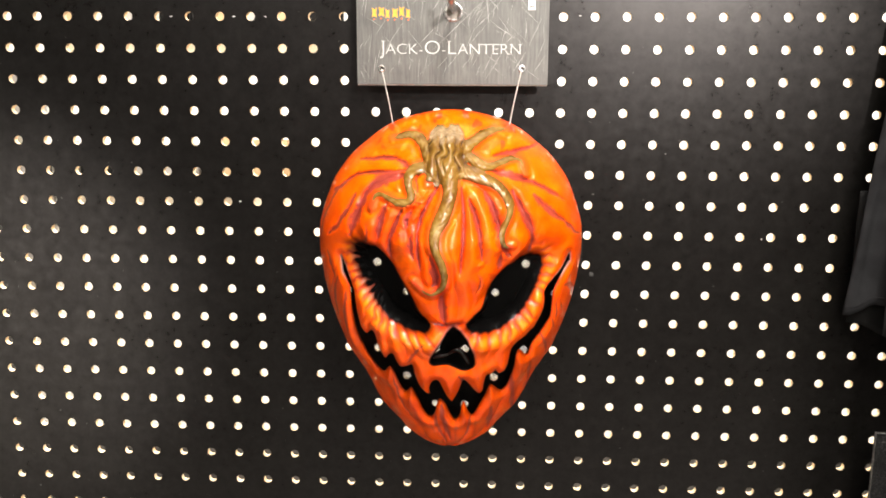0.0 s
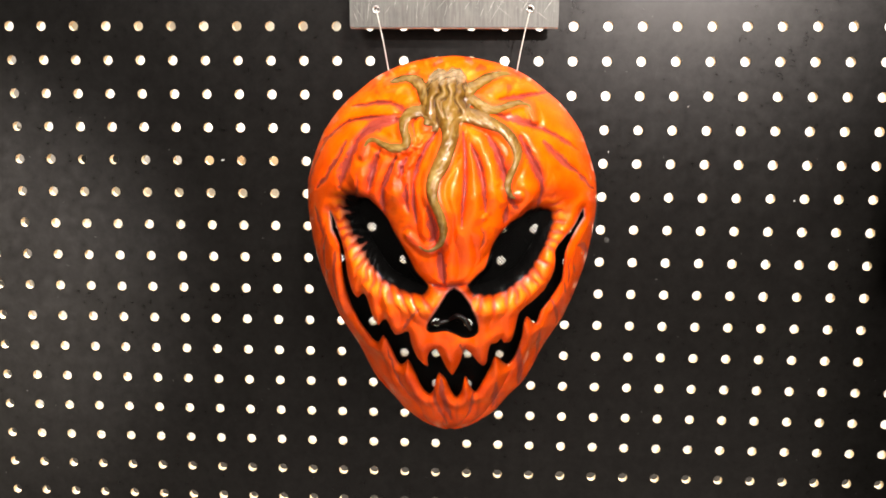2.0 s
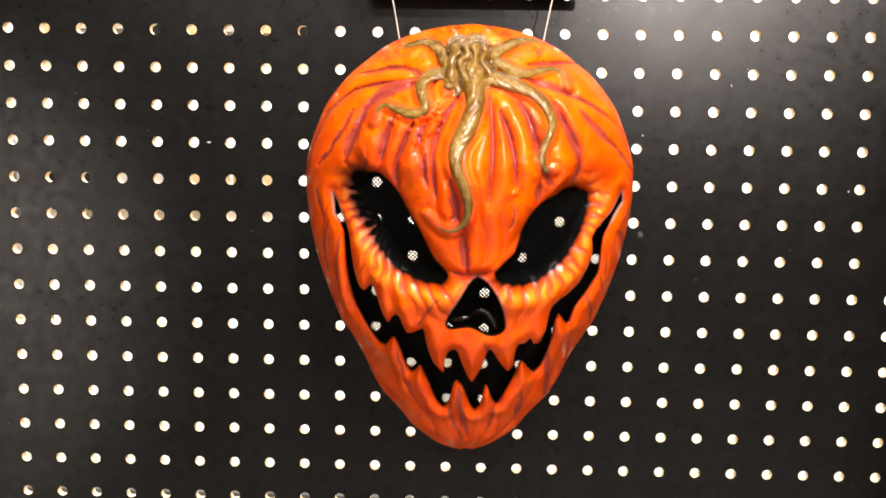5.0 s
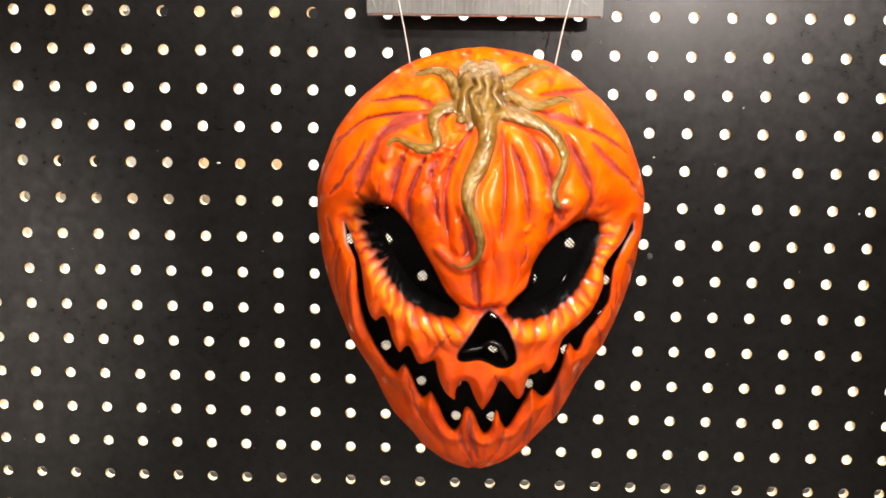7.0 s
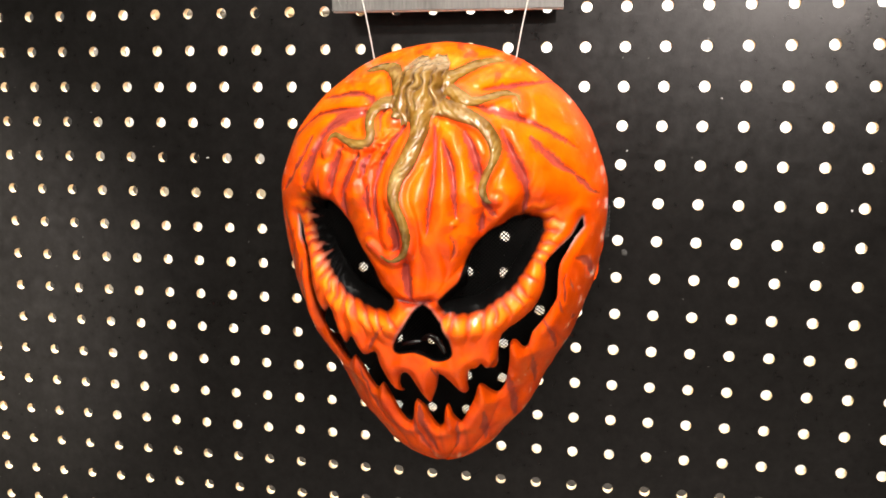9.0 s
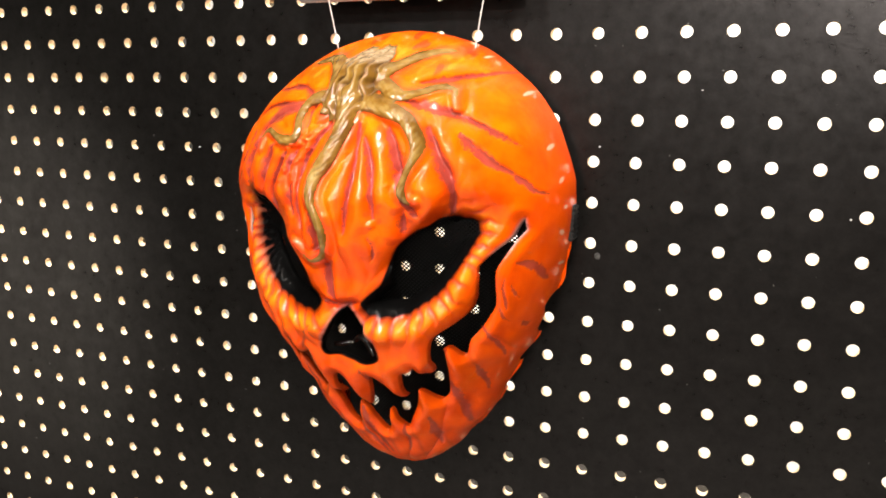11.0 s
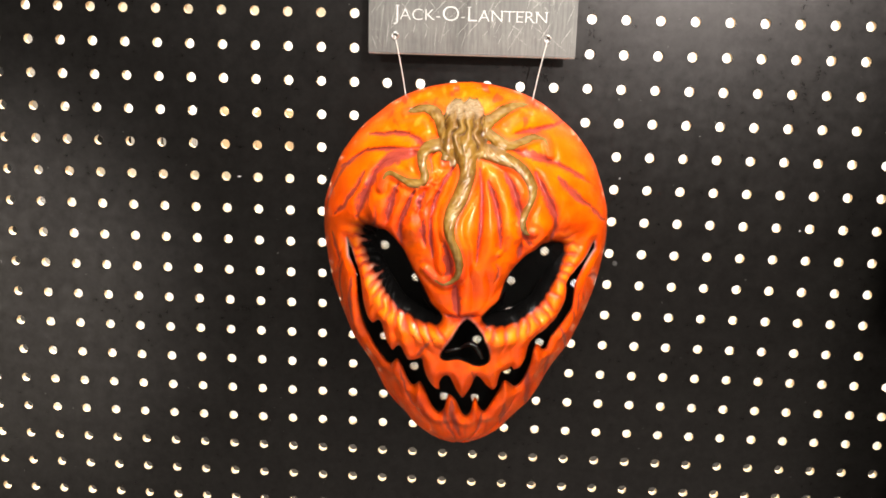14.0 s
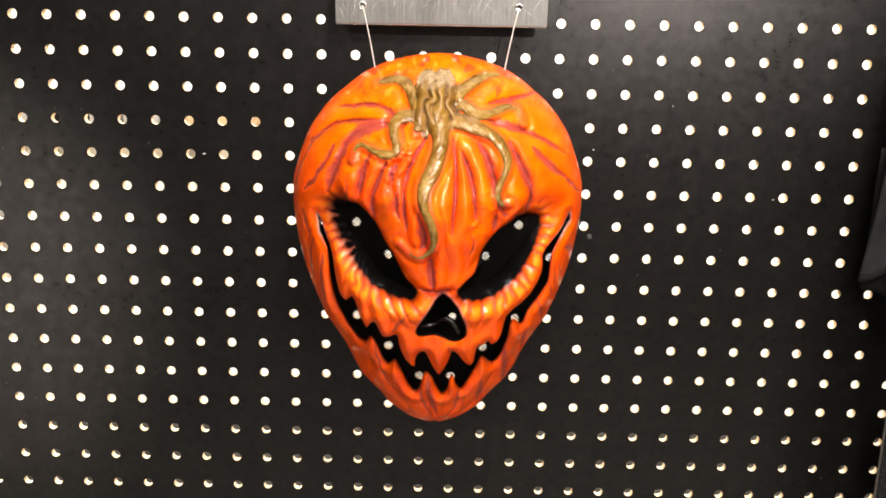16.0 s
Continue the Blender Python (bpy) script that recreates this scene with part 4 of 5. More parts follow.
    # highlights of the glossy left socket ridges, painted as paler crests
    black = black * (1 - 0.30 * corner * step(0.6, 0.95, crest) * (0.5 + 0.5 * np.sin(z * 0.31 + 1.3)))
    over(np.array((0.40, 0.20, 0.18)), 0.55 * corner * step(0.5, 0.95, crest) * step(11, 4, eye))
    black = np.maximum(black, np.exp(-((np.clip(no, 0, None) / 1.1) ** 2)))
    black = np.maximum(black, 0.5 * np.exp(-((np.clip(mo, 0, None) / 0.5) ** 2)))
    for cx, cz, r in ((-63, 230, 12.0), (60, 224, 8.5)):
        black = np.maximum(black, 0.95 * np.exp(-(((x - cx) ** 2 + (z - cz) ** 2) / r**2)))
    # pale spots along the rim
    chip = np.zeros(x.shape)
    for cx, cz, wx, wz in RIM_SPOTS:
        chip = np.maximum(chip, np.exp(-(((x - cx) / wx) ** 2 + ((z - cz) / wz) ** 2)))
    layers = np.stack([0.8 * fold**0.7 * step(-1, 5, eye), 0.85 * stroke**0.8, black, chip], -1)
    return h, paint, layers, np.minimum(np.minimum(eye + 4.0 * under, no), mo)


def shell_mesh():
    """The latex shell: a fine net over the form, cut along the outlines of eyes, nose and mouth, with turned-in edges."""
    nv, nu = 470, 360
    v = 0.5 - 0.5 * np.cos(np.pi * np.linspace(0, 1, nv))
    v = 0.55 * v + 0.45 * np.linspace(0, 1, nv)
    z = (44.6 + (329.9 - 44.6) * v)[:, None] * np.ones((1, nu))
    s = np.linspace(-1, 1, nu)
    x = eased(WIDTH, z) * np.sin(0.5 * np.pi * (0.75 * s + 0.25 * s**3))[None]
    # the trimmed rim waves a little along cheeks and jaw, with a notch under the chin
    x += np.sign(s)[None] * np.abs(s)[None] ** 10 * 1.3 * rough(60.0 * np.sign(x), z, 24, 77) * step(56, 80, z) * step(215, 190, z)
    z += 2.4 * np.exp(-(((x - 0.5) / 2.4) ** 2)) * step(56, 46, z) + 0.9 * np.sin(x * 0.33 + 0.6) * step(54, 45, z)
    h, paint, layers, cut = mask_form(x, z)
    paint = np.concatenate([paint, layers], -1)
    h = np.maximum(h, RIM - 1)
    verts = [*np.stack([x * MM, -h * MM, z * MM], -1).reshape(-1, 3)]
    colours = [*paint.reshape(-1, 7)]
    cut = [*cut.ravel()]
    idx = np.arange(nv * nu).reshape(nv, nu)
    tris = np.concatenate([np.stack([idx[:-1, :-1], idx[:-1, 1:], idx[1:, 1:]], -1).reshape(-1, 3), np.stack([idx[:-1, :-1], idx[1:, 1:], idx[1:, :-1]], -1).reshape(-1, 3)])
    signs = np.array(cut)[tris] > 0
    faces = [tuple(t) for t in tris[signs.all(1)]]
    made = {}

    def between(a, b):
        key = (min(a, b), max(a, b))
        if key not in made:
            t = cut[a] / (cut[a] - cut[b])
            verts.append(verts[a] + t * (verts[b] - verts[a]))
            colours.append(colours[a] + t * (colours[b] - colours[a]))
            made[key] = len(verts) - 1
        return made[key]

    for t in tris[signs.any(1) & ~signs.all(1)]:
        poly = []
        for a, b in zip(t, np.roll(t, -1)):
            if cut[a] > 0:
                poly.append(int(a))
            if (cut[a] > 0) != (cut[b] > 0):
                poly.append(between(int(a), int(b)))
        faces.append(tuple(poly))
    # turn the open edges back towards the board
    count = {}
    for f in faces:
        for a, b in zip(f, f[1:] + f[:1]):
            count[(a, b)] = 1
    back = {}
    for a, b in [e for e in count if (e[1], e[0]) not in count]:
        for q in (a, b):
            if q not in back:
                verts.append(verts[q] + np.array((0, 0.0035, 0)))
                colours.append(colours[q])
                back[q] = len(verts) - 1
        faces.append((b, a, back[a], back[b]))
    used = np.unique(np.concatenate([np.array(f) for f in faces]))
    remap = np.full(len(verts), -1)
    remap[used] = np.arange(len(used))
    me = mesh_of("shell", np.array(verts)[used], [tuple(remap[list(f)]) for f in faces], LATEX, True)
    laid = np.array(colours)[used]
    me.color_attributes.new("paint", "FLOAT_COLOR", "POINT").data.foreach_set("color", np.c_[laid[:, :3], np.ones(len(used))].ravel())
    me.color_attributes.new("layers", "FLOAT_COLOR", "POINT").data.foreach_set("color", laid[:, 3:].ravel())
    return me


def lining_mesh():
    """Black open netting inside the shell, behind the openings."""
    p, verts, faces = 2.3, [], []
    row = 0
    cx, cz = [], []
    zz = 86.0
    while zz < 240:
        xs = np.arange(-92, 98, p) + (p / 2 if row % 2 else 0)
        cx.append(xs), cz.append(np.full(len(xs), zz))
        zz, row = zz + p / 2, row + 1
    cx, cz = np.concatenate(cx), np.concatenate(cz)
    gap = np.minimum.reduce([away(loop[::2], cx, cz) for loop in (EYE_L, EYE_R, NOSE, MOUTH)])
    keep = (gap < 9) & (np.abs(cx) < eased(WIDTH, cz) - 5)
    hole = 0.59
    for x, z in zip(cx[keep], cz[keep]):
        o = len(verts)
        for k in (0.5, 0.5 * hole):
            for dx, dz in ((p * k, 0), (0, p * k), (-p * k, 0), (0, -p * k)):
                verts.append((x + dx, 0, z + dz))
        faces += [(o + a, o + (a + 1) % 4, o + 4 + (a + 1) % 4, o + 4 + a) for a in range(4)]
    q = np.array(verts)
    q[:, 1] = -np.maximum(0.86 * dome(q[:, 0], q[:, 2]) - 9, RIM - 4)
    return mesh_of("lining", q * MM, faces, LINING)


def stem_forms():
    """The stump and its roots as one moulded relief over the shell, parted into stump and roots."""
    n, x0, x1, z0, z1 = 250, -58.0, 62.0, 202.0, 322.0
    x, z = np.meshgrid(np.linspace(x0, x1, n), np.linspace(z0, z1, n))
    skin = mask_form(x, z)[0]
    base = skin.copy()
    for _ in range(60):
        base[1:-1, 1:-1] = 0.25 * (base[:-2, 1:-1] + base[2:, 1:-1] + base[1:-1, :-2] + base[1:-1, 2:])
    sum4, owner, strongest, ridge = np.zeros(x.shape), np.zeros(x.shape, int), np.full(x.shape, -9.0), np.zeros(x.shape)
    for k, (points, r0, r1) in enumerate(ROOTS):
        c = catmull(points, 5)
        best, along, sign = np.full(x.shape, 1e9), np.zeros(x.shape), np.ones(x.shape)
        for m, ((ax, az), (bx, bz)) in enumerate(zip(c[:-1], c[1:])):
            dx, dz = bx - ax, bz - az
            t = np.clip(((x - ax) * dx + (z - az) * dz) / (dx * dx + dz * dz + 1e-12), 0, 1)
            d = (x - ax - t * dx) ** 2 + (z - az - t * dz) ** 2
            near = d < best
            along, sign = np.where(near, (m + t) / (len(c) - 1), along), np.where(near, np.sign((x - ax) * dz - (z - az) * dx), sign)
            best = np.minimum(best, d)
        r = (r0 * (1.0 if k == 0 else 1.22) + (r1 - r0) * along**1.0) * (1 + 0.07 * np.sin(along * 19 + r0) + 0.03 * np.sin(along * 43 + k))
        a = sign * np.sqrt(best) / r
        body = np.sqrt(np.clip(1 - a**2, 0, 1))
        twist = a * 4.2 - along * len(points) * 2.6 + 0.6 * rough(x, z, 14, 40 + k)
        lift = np.where(np.abs(a) < 1, r * (0.95 * body + 0.13 * body * (np.abs(np.sin(twist)) ** 0.7 - 0.7) + 0.05 * body * rough(x, z, 4.5, 70 + k)) - 0.3, 0)
        lift = np.clip(lift, 0, None) * (1 if k == 0 else step(0.0, 0.12, along))
        lift = np.where(along < 0.995, lift, 0)
        # tone follows the roundness, so the root's sides carry painted shade
        ridge = np.where(lift > strongest, np.clip(0.30 + 0.58 * body + 0.10 * np.abs(np.sin(twist)) + 0.12 * rough(x, z, 5, 60 + k), 0, 1), ridge)
        owner, strongest = np.where(lift > strongest, k + 1, owner), np.maximum(strongest, lift)
        sum4 += lift**3
    # the stump: fluted, swelling into the roots below, lumpy where it was cut off
    wide = np.interp(z, [280, 288, 296, 306, 314, 320], [10, 17, 16, 14, 13, 9])
    a = (x + 1.5 + 0.8 * rough(x, z, 26, 50)) / wide
    crown = step(320.5 + 2.2 * rough(x, z, 9, 51), 307.0, z)
    trunk = (9.0 + 9.0 * step(290, 309, z)) * np.sqrt(np.clip(1 - a**2, 0, 1)) * crown * step(276, 296, z) * (0.75 + 0.25 * step(294, 308, z))
    flute = np.abs(np.sin(a * 7.4 + 0.25 * np.sin(z * 0.24 + 2 * a) + 0.95 * rough(x, z, 12, 52))) ** 0.6
    trunk += (4.6 * (flute - 0.8) * step(318, 309, z) + 1.9 * rough(x, z, 6.5, 53) * step(303, 312, z)) * np.clip(trunk / 4, 0, 1)
    trunk = np.clip(trunk, 0, None)
    owner = np.where(trunk > strongest * 0.9, 0, owner)
    ridge = np.where(owner == 0, flute * (0.5 + 0.5 * np.sqrt(np.clip(1 - a**2, 0, 1))), ridge)
    sum4 += trunk**3
    lift = sum4 ** (1 / 3)
    h = np.maximum(base + lift, skin - 0.5)
    on = (lift > 0.05) & (base + lift > skin - 0.9)
    gz, gx = np.gradient(h, (z1 - z0) / (n - 1), (x1 - x0) / (n - 1))
    up = np.stack([-gx, -np.ones(h.shape), -gz], -1)
    up[..., 0], up[..., 2] = -gx, -gz
    up /= np.linalg.norm(up, axis=-1)[..., None]
    worn = np.clip(step(306, 314, z + 2.5 * rough(x, z, 8, 54)) * step(0.5, 3, trunk), 0, 0.75)
    place = np.stack([x, -h, z], -1).reshape(-1, 3) * MM
    idx = np.arange(n * n).reshape(n, n)
    quads = np.stack([idx[:-1, :-1], idx[:-1, 1:], idx[1:, 1:], idx[1:, :-1]], -1).reshape(-1, 4)
    live = on.ravel()[quads].all(1)
    whose = owner.ravel()[quads[:, 0]]
    forms = []
    for k in range(len(ROOTS) + 1):
        mine = quads[live & (whose == k)]
        used, flat = np.unique(mine, return_inverse=True)
        name = "root" if k else "stem"
        me = mesh_of(name, place[used], flat.reshape(-1, 4), STEM, True)
        tone = np.stack([worn, ridge, ridge, np.ones(x.shape)], -1).reshape(-1, 4)[used]
        me.color_attributes.new("worn", "FLOAT_COLOR", "POINT").data.foreach_set("color", tone.ravel())
        me.normals_split_custom_set_from_vertices([tuple(v) for v in up.reshape(-1, 3)[used]])
        forms.append(me)
    return forms


def mask():
    top = thing("halloween_mask", None, MASK, "orange sprayed latex pumpkin face mask with jagged grin hanging on cords", "mask")
    part("shell", shell_mesh(), LATEX, top, "glossy orange latex shell with wine-red folds and black eye sockets")
    part("lining", lining_mesh(), LINING, top, "black open netting")
    stem, *roots = stem_forms()
    part("stem", stem, STEM, top, "fluted olive-brown stump with a pale worn top")
    for root in roots:
        part("root", root, STEM, top)
    # lumps of the septum in the nose
    for lump, thick in (([(2, -102, 153), (7, -104.5, 156.5), (11.5, -105.5, 155.5), (14.8, -106.5, 151), (17, -107, 147)], 1.2), ([(-9.5, -104, 150.5), (-4, -104, 151.5), (2, -102.5, 152.5)], 0.7)):
        c = catmull(lump, 6)
        part("nostril", mesh_of("nostril", *tube(c * MM, (0.9 + thick * np.sin(np.linspace(0.3, 2.9, len(c)))) * MM, 14), NOSTRIL, True), NOSTRIL, top, "glossy black nostril ridge")
    # cords up to the card
    for side in (-1, 1):
        a, b = np.array((side * 46.0, -26, 316)), np.array((side * 55.0, -27.5, 361.5))
        sag = [a + (b - a) * t + np.array((side * -0.4, 0, 0)) * math.sin(math.pi * t) for t in np.linspace(0, 1, 9)]
        sag = [a + np.array((side * -1.0, -3.5, -5))] + sag
        part("cord", mesh_of("cord", *tube(np.array(sag) * MM, [0.44 * MM] * len(sag), 8), CORD, True), CORD, top, "thin white elastic cord")
    # strap clip at the rim
    clip = part("strap_clip", box(0.1040, 0.1078, -0.020, -0.009, 0.204, 0.226, 0.0008), CLIPBLACK, top, "black ribbed plastic clip")
    for k in range(7):
        part("rib", box(0.1034, 0.1084, -0.0206, -0.0085, 0.2052 + 0.003 * k, 0.2066 + 0.003 * k, 0.0003), CLIPBLACK, clip)
    return top


mask()

# ---- hang card over the mask ----
def scratches(count, seed, x0, x1, z0, z1, y):
    rng, verts, faces = np.random.RandomState(seed), [], []
    for _ in range(count):
        cx, cz, a, n = rng.uniform(x0, x1), rng.uniform(z0, z1), rng.choice([0.9, 1.1, 1.5, 2.4]) + rng.normal(0, 0.2), rng.uniform(0.006, 0.03) * (2.2 if rng.rand() < 0.2 else 1)
        w = rng.uniform(0.00008, 0.00025)
        dx, dz = math.cos(a) * n / 2, math.sin(a) * n / 2
        if not (x0 < cx - abs(dx) and cx + abs(dx) < x1 and z0 < cz - abs(dz) and cz + abs(dz) < z1):
            continue
        o = len(verts)
        verts += [(cx - dx, y, cz - dz), (cx - dz / n * w * 2, y, cz + dx / n * w * 2), (cx + dx, y, cz + dz), (cx + dz / n * w * 2, y, cz - dx / n * w * 2)]
        faces.append((o, o + 1, o + 2, o + 3))
    return verts, faces


def letters(name, text, size, x, z, y, mat, parent, label="", wide=1.0):
    curve = bpy.data.curves.new(name, "FONT")
    curve.body, curve.size, curve.align_x, curve.extrude, curve.offset = text, size, "LEFT", 0.00005, -0.00020
    ob = new(name, curve)
    bpy.context.view_layer.update()
    me = bpy.data.meshes.new_from_object(ob.evaluated_get(bpy.context.evaluated_depsgraph_get()))
    bpy.data.objects.remove(ob)
    me.transform(Matrix.Translation((x, y, z)) @ Matrix.Rotation(math.pi / 2, 4, "X") @ Matrix.Diagonal((wide, 1, 1, 1)))
    me.materials.clear()
    me.materials.append(mat)
    w = max(v.co.x for v in me.vertices)
    ob = part(name, me, mat, parent, label)
    # short serifs at the ends of the straight strokes
    at = np.array([v.co for v in me.vertices])
    for line, foot in ((z, 0.0), (at[:, 2].max(), -0.00055)):
        xs = np.sort(at[np.abs(at[:, 2] - line) < 0.00008, 0])
        if text[-1] in "O-" or not len(xs):
            continue
        groups = np.split(xs, np.where(np.diff(xs) > 0.0016)[0] + 1)
        for g in groups:
            if g[-1] - g[0] < 0.0030:
                part("serif", box(g[0] - 0.00075, g[-1] + 0.00075, y - 0.00006, y + 0.00006, line + foot, line + foot + 0.00055), mat, ob)
    return w


def eyelet(name, x, z, y, r, thick, parent, label):
    line = [(x + r * math.cos(a), y, z + r * math.sin(a)) for a in np.linspace(0, 2 * math.pi, 33)]
    part(name, mesh_of(name, *tube(line, [thick] * 33, 8), STEEL, True), STEEL, parent, label)


def hang_card():
    top = thing("hang_card", None, (0, 0, 1.7492), "grey scratched-metal look hang card with white lettering", "hang tag")
    f = -0.0270
    # folded card with bored holes: front sheet as a plate with cut-outs
    bm = bmesh.new()
    outline = [(-0.0742, 0), (0.0752, 0), (0.0752, 0.097), (-0.0742, 0.097)]
    holes = [(-0.055, 0.0122, 0.0016), (0.055, 0.0126, 0.0016), (0.0012, 0.0553, 0.0058)]
    edges = []
    for loop in [outline] + [[(cx + r * math.cos(a), cz + r * math.sin(a)) for a in np.linspace(0, 2 * math.pi, 24, endpoint=False)] for cx, cz, r in holes]:
        vs = [bm.verts.new((a, f, b)) for a, b in loop]
        edges += [bm.edges.new((vs[k], vs[(k + 1) % len(vs)])) for k in range(len(vs))]
    bmesh.ops.triangle_fill(bm, use_beauty=True, edges=edges, normal=(0, -1, 0))
    geo = bmesh.ops.extrude_face_region(bm, geom=list(bm.faces))["geom"]
    bmesh.ops.translate(bm, vec=(0, 0.0009, 0), verts=[g for g in geo if isinstance(g, bmesh.types.BMVert)])
    bmesh.ops.recalc_face_normals(bm, faces=list(bm.faces))
    part("front_sheet", bm, CARD, top, "brushed grey printed face with fine scratches")
    part("folded_edge", box(-0.0740, 0.0750, f + 0.001, f + 0.0052, -0.0008, 0.0002, 0.0003), CARDEDGE, top, "worn brown folded edge")
    part("back_sheet", box(-0.0740, 0.0750, f + 0.0053, f + 0.0062, -0.0006, 0.097), CARDEDGE, top)
    y = f - 0.00012
    part("surface_wear", mesh_of("surface_wear", *scratches(170, 5, -0.073, 0.074, 0.001, 0.095, y), CARDSCRATCH), CARDSCRATCH, top)
    for x, z, r in holes:
        eyelet("eyelet", x, z, f - 0.0002, r + 0.0006, 0.0007 if r < 0.003 else 0.0011, top, "bright metal eyelet")
    # lettering in capitals of two sizes
    x = -0.0556
    for text, size in (("J", 0.0150), ("ACK-", 0.0116), ("O", 0.0150), ("-", 0.0116), ("L", 0.0150), ("ANTERN", 0.0116)):
        x = letters("lettering", text, size, x, 0.0234, y, LETTER, top, "white capital lettering", 1.10) + 0.0009
    # maker's mark as plain yellow blocks with red studs, and a white sticker
    for k in range(6):
        w, x, low = 0.0038 + 0.0007 * math.sin(k * 2.3), -0.0622 + k * 0.0053, 0.0512 + 0.0008 * math.sin(k * 2.0)
        lean = 0.0005 * math.sin(k * 3.1)
        ring = [(x, low), (x + w * 0.45, low + 0.0009), (x + w, low - 0.0003), (x + w * 0.86 + lean, low + 0.0036), (x + w + lean, low + 0.0066 + 0.0006 * math.cos(k * 1.7)), (x + w * 0.5 + lean, low + 0.0058), (x + lean, low + 0.0071), (x + w * 0.16, low + 0.0034)]
        verts = [(a, y + d, b) for d in (-0.0001, 0.0001) for a, b in ring]
        faces = [tuple(range(8)), tuple(range(15, 7, -1))] + [(i, i + 8, (i + 1) % 8 + 8, (i + 1) % 8) for i in range(8)]
        part("emblem_block", mesh_of("emblem_block", verts, faces, YELLOW), YELLOW, top, "yellow printed mark")
        part("emblem_stud", box(x + 0.0012, x + 0.0024, y - 0.0001, y + 0.0001, low - 0.0022, low - 0.0010, 0.00004), RED, top, "red printed dot")
    part("sticker", box(0.0587, 0.0645, y - 0.0001, y + 0.0001, 0.0567, 0.0640, 0.00004), LETTER, top, "small white sticker")
    for x in (0.0599, 0.0611, 0.0625):
        part("sticker_mark", box(x, x + 0.0007, y - 0.00022, y - 0.0001, 0.0584, 0.0600), GREYWALL, top)
    return top


def peg_hook(x, z, name="peg_hook", reach=0.085):
    top = thing(name, None, (x, 0, z), "round steel peg hook pushed into the pegboard", "hook")
    line = catmull([(0, 0.004, 0.004), (0, -0.006, 0.004), (0, -0.02, 0.0035), (0, -reach + 0.012, 0.004), (0, -reach + 0.003, 0.008), (0, -reach, 0.016)], 6)
    part("prong", mesh_of("prong", *tube(line, [0.0026] * len(line), 14), STEEL, True), STEEL, top, "bright round wire")
    part("back_plate", box(-0.006, 0.006, -0.0035, -0.0002, -0.010, 0.022, 0.0008), STEEL, top, "pressed steel plate")
    return top


hang_card()
peg_hook(0.0012, 1.8030)


# ---- black costume hanging beside ----
def cloth_sheet(name, corners, folds, nu, nv, mat, parent, label, seed):
    """A hanging sheet between four corners (lower left, lower right, upper right, upper left), with soft folds and some thickness."""
    a, b, c, d = (np.array(p, float) for p in corners)
    verts, faces, rng = [], [], np.random.RandomState(seed)
    p = rng.uniform(0, 6.28, 4)
    for j in range(nv):
        t = j / (nv - 1)
        for i in range(nu):
            s = i / (nu - 1)
            q = (a * (1 - s) + b * s) * (1 - t) + (d * (1 - s) + c * s) * t
            wave = math.sin(s * 7 + 2.2 * t + p[0]) * (1 - 0.5 * t) + 0.6 * math.sin(s * 13 - 5 * t + p[1]) + 0.45 * math.sin(t * 17 + s * 9 + p[2])
            q = q + np.array((0, folds * wave, 0.0015 * math.sin(s * 8 + p[3]) * (1 - t)))
            verts.append(q)
    for j in range(nv - 1):
        for i in range(nu - 1):
            k = j * nu + i
            faces.append((k, k + 1, k + nu + 1, k + nu))
    ob = part(name, mesh_of(name, verts, faces, mat, True), mat, parent, label)
    ob.modifiers.new("thick", "SOLIDIFY").thickness = 0.0012
    return verts[:nu]


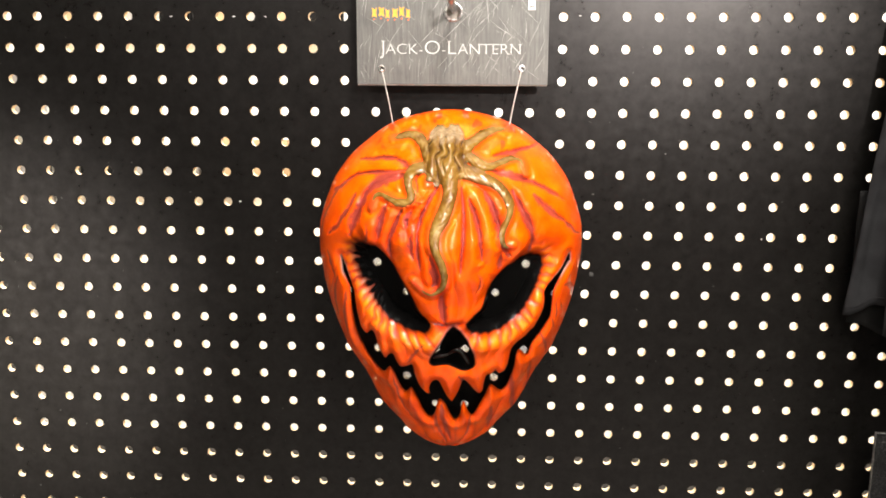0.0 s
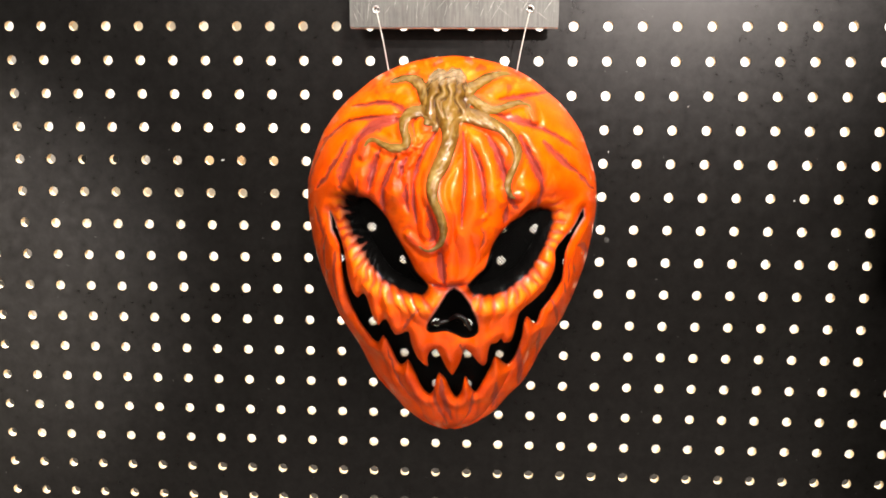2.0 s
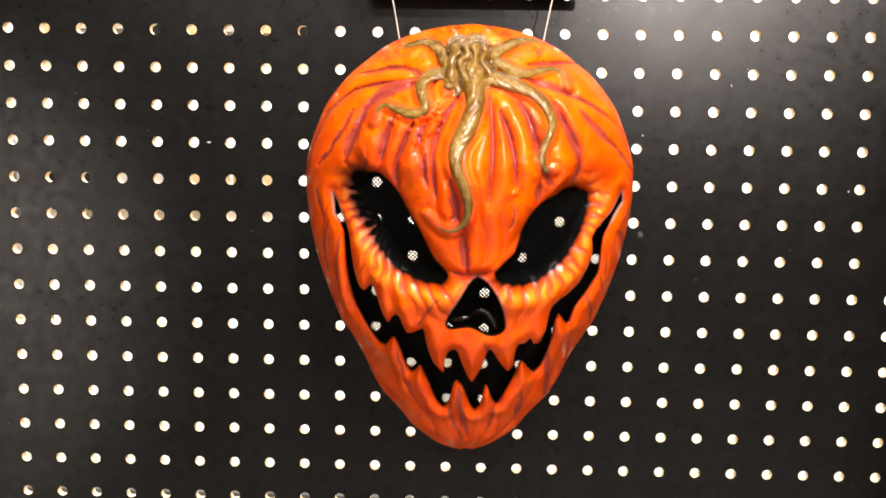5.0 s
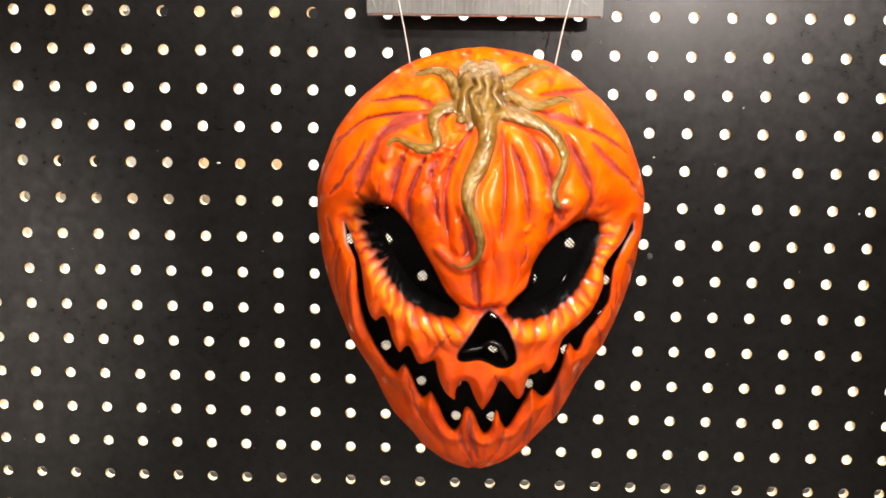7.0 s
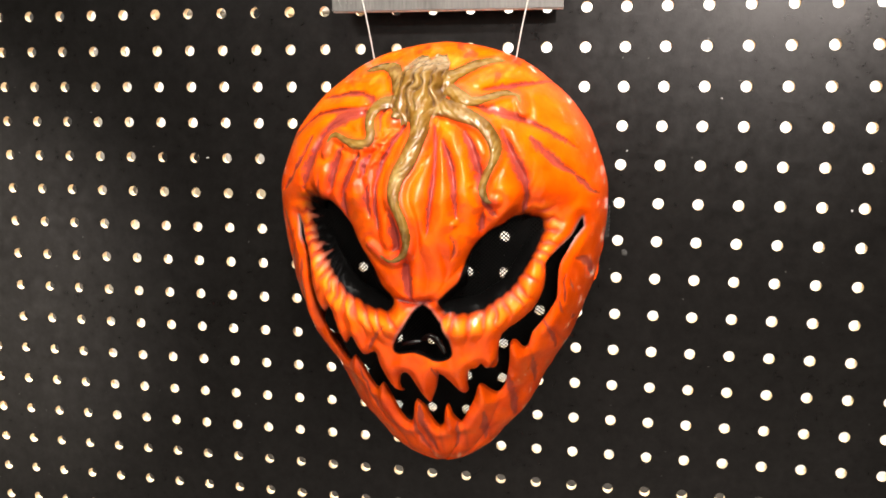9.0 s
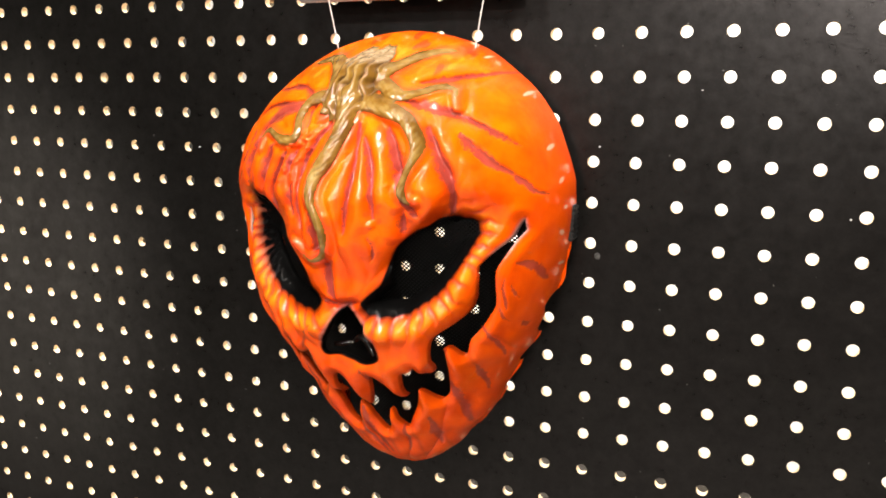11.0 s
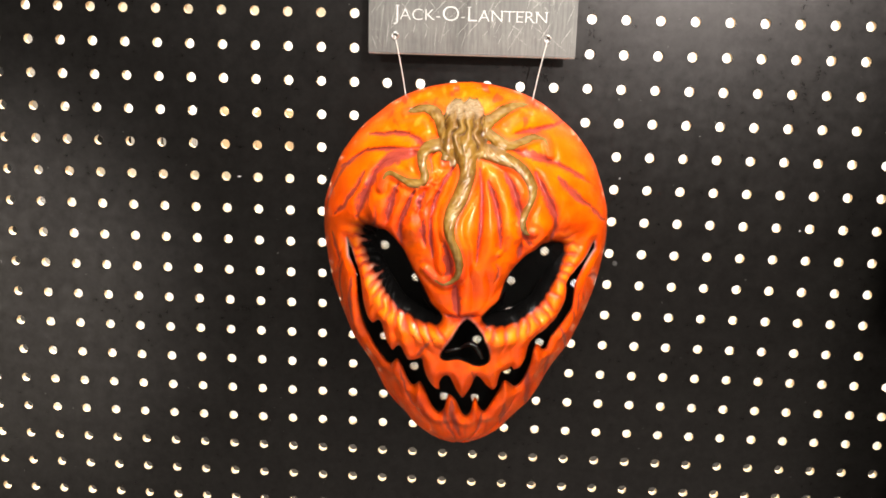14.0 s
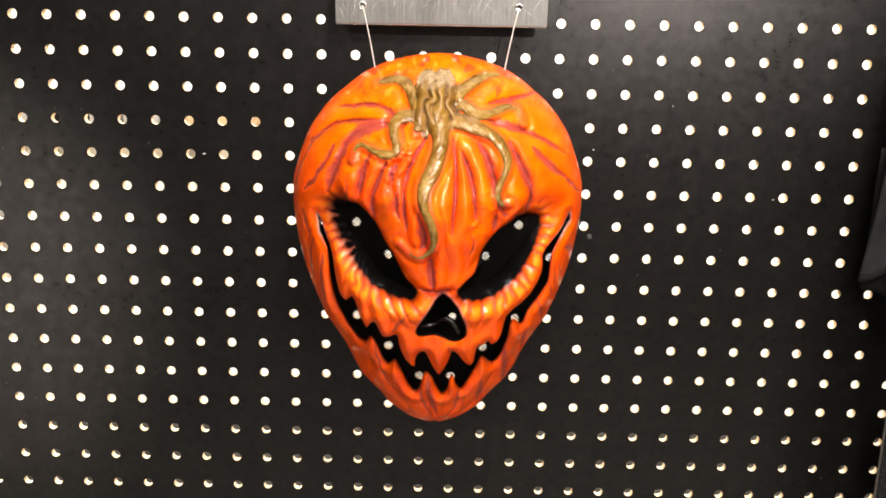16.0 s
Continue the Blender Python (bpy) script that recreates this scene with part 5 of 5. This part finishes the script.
def garment():
    top = thing("black_costume", None, (0.320, 0, 1.567), "black cotton costume with a slanting hem, hanging on the pegboard", "costume")
    low = cloth_sheet("sleeve", [(0.0, -0.024, 0.0), (0.036, -0.030, 0.011), (0.055, -0.030, 0.34), (0.038, -0.022, 0.34)], 0.0016, 30, 70, CLOTH, top, "matt charcoal cotton sleeve", 3)
    hem = [(v[0], v[1] - 0.0008, v[2] + 0.0065) for v in low]
    part("hem", mesh_of("hem", *tube(hem, [0.0005] * len(hem), 6), CLOTH, True), CLOTH, top)
    cloth_sheet("flap", [(0.009, -0.014, -0.009), (0.06, -0.014, -0.026), (0.06, -0.014, 0.10), (0.010, -0.014, 0.10)], 0.0008, 20, 20, DARKCLOTH, top, "darker under-layer of the sleeve", 5)
    cloth_sheet("front_panel", [(0.0255, -0.040, -0.012), (0.12, -0.046, -0.045), (0.12, -0.046, 0.35), (0.040, -0.036, 0.35)], 0.002, 30, 40, DARKCLOTH, top, "soft black velvet panel", 8)
    # unseen bulk beside the costume, added so the board reflects dark at its right
    n, rings, verts = 40, 24, []
    for j in range(rings):
        t = j / (rings - 1)
        for k in range(n):
            w = 2 * math.pi * k / n
            swell = (1 + 0.05 * math.sin(5 * w + 3 * t) + 0.03 * math.sin(11 * w - 4 * t)) * (1 - 0.10 * t)
            verts.append((0.195 + 0.125 * swell * math.copysign(abs(math.cos(w)) ** 0.7, math.cos(w)), -0.185 + 0.085 * swell * math.copysign(abs(math.sin(w)) ** 0.7, math.sin(w)), -0.42 + 1.0 * t))
    faces = [(j * n + k, j * n + (k + 1) % n, (j + 1) * n + (k + 1) % n, (j + 1) * n + k) for j in range(rings - 1) for k in range(n)] + [tuple(range(n))[::-1], tuple(range((rings - 1) * n, rings * n))]
    part("body", mesh_of("body", verts, faces, DARKCLOTH, True), DARKCLOTH, top, "unseen black velvet bulk, added to darken the board's right strip")
    bm = bmesh.new()
    bmesh.ops.create_cone(bm, cap_ends=True, segments=20, radius1=0.005, radius2=0.0042, depth=0.002, matrix=Matrix.Translation((0.0345, -0.046, -0.009)) @ Matrix.Rotation(math.pi / 2, 4, "X"))
    part("button", bm, BLACKPLASTIC, top, "small black button")
    return top


def black_card():
    top = thing("black_hang_card", None, (0.3555, 0, 1.375), "black glossy hang card in a clear sleeve with a yellow mark", "hang tag")
    part("card", box(0.0, 0.13, -0.0310, -0.0295, 0.0, 0.0915, 0.0004), BLACKCARD, top)
    for x0, x1, z0, z1 in ((-0.0014, -0.0003, -0.001, 0.0934), (0.0, 0.13, 0.0920, 0.0930)):
        part("sleeve_rim", box(x0, x1, -0.0318, -0.0294, z0, z1, 0.0004), STEEL, top, "bright clear plastic rim")
    part("crease", box(0.004, 0.13, -0.03135, -0.0310, 0.0845, 0.0849), GREYWALL, top)
    for k in range(4):
        part("emblem_block", box(0.0125 + k * 0.0051, 0.0168 + k * 0.0051, -0.0313, -0.03102, 0.074, 0.0815, 0.00005), YELLOW, top, "yellow printed mark")
    part("emblem_stud", box(0.0135, 0.0152, -0.0313, -0.03102, 0.0705, 0.0722, 0.00005), RED, top, "red printed dot")
    strip = [(0.0165, -0.034), (0.0175, -0.037), (0.021, -0.0385), (0.0245, -0.037), (0.0255, -0.034)]
    verts = [(x, y, z) for z in (0.0, 0.072, 0.078) for x, y in strip]
    faces = [(r * 5 + k, r * 5 + k + 1, r * 5 + k + 6, r * 5 + k + 5) for r in range(2) for k in range(4)]
    ob = part("metal_strip", mesh_of("metal_strip", verts, faces, STEEL, True), STEEL, top, "bent bright metal strip")
    ob.modifiers.new("thick", "SOLIDIFY").thickness = 0.0008
    return top


garment()
black_card()
peg_hook(0.4191, 1.4476)


# ---- stock on the far wall, glimpsed through the holes ----
def far_goods(x0, x1, z0, z1, mat, label):
    top = thing("packaged_goods", None, ((x0 + x1) / 2, 1.2, (z0 + z1) / 2), label, "packaging", "goods on the far wall")
    w, h = (x1 - x0) / 2, (z1 - z0) / 2
    part("pack", box(-w, w, -0.05, -0.012, -h, h, 0.006), mat, top)
    part("hook", box(-0.004, 0.004, -0.03, 0.0, h - 0.010, h - 0.004, 0.001), STEEL, top, "short steel hook")
    return top


stock = np.random.RandomState(12)
for low, high, left, right in ((1.515, 1.640, -0.95, -0.48), (1.870, 1.99, -0.93, -0.33)):
    x = left
    while x < right:
        w = stock.uniform(0.05, 0.11)
        mat, words = [(TAN, "brown boxed goods on the white far wall"), (GREYPACK, "grey wrapped goods on the white far wall"), (DARKCLOTH, "black bagged goods on the white far wall")][stock.choice(3, p=[0.5, 0.3, 0.2])]
        far_goods(x, x + w, low + stock.uniform(0, 0.02), high - stock.uniform(0, 0.03), mat, words)
        x += w + stock.uniform(0.006, 0.04)
for low, high in ((1.30, 1.42), (1.44, 1.60), (1.64, 1.82)):
    far_goods(-1.03, -0.965, low, high, GREYPACK, "grey wrapped goods on the white far wall")


def stock_rack():
    top = thing("stock_rack", None, (-1.46, 1.04, 0), "loaded black stock rack standing against the far wall", "rack")
    for x in (-0.40, 0.40):
        part("post", box(x - 0.015, x + 0.015, -0.12, 0.12, 0, 2.3, 0.004), BLACKPLASTIC, top)
    for k in range(9):
        z = 0.15 + 0.25 * k
        part("shelf", box(-0.385, 0.385, -0.13, 0.13, z, z + 0.018, 0.003), BLACKPLASTIC, top)
        x = -0.37
        while k < 8 and x < 0.29:
            w = stock.uniform(0.07, 0.16)
            mat = (TAN, TAN, GREYPACK, DARKCLOTH, RED)[stock.choice(5, p=[0.35, 0.2, 0.25, 0.15, 0.05])]
            part("carton", box(x, min(x + w, 0.37), -0.12 + stock.uniform(0, 0.05), 0.10, z + 0.0185, z + 0.018 + stock.uniform(0.12, 0.21), 0.004), mat, top)
            x += w + stock.uniform(0.004, 0.03)
    return top


stock_rack()


# ---- chips and scuffs on the board ----
def board_mark(name, x, z, w, h, mat, label, category, seed):
    rng = np.random.RandomState(seed)
    ring = [(w * math.cos(a) * rng.uniform(0.6, 1.1), -0.00012, h * math.sin(a) * rng.uniform(0.6, 1.1)) for a in np.linspace(0, 2 * math.pi, 11, endpoint=False)]
    verts = ring + [(q[0] * 0.6, -0.0003, q[2] * 0.6) for q in ring]
    faces = [(k, (k + 1) % 11, 11 + (k + 1) % 11, 11 + k) for k in range(11)] + [tuple(range(11, 22))]
    return thing(name, mesh_of(name, verts, faces, mat), (x, 0, z), label, category, "chips on the pegboard")


for n, (x, z, w, h) in enumerate(CHIPMARKS):
    board_mark("paint_chip", x, z, w, h, SCRATCH, "tiny pale chip in the black board face", "chip", 20 + n)
board_mark("scuff", 0.119, 1.592, 0.0024, 0.0026, SCUFF, "faint grey rubbed spot on the black board face", "scuff", 41)
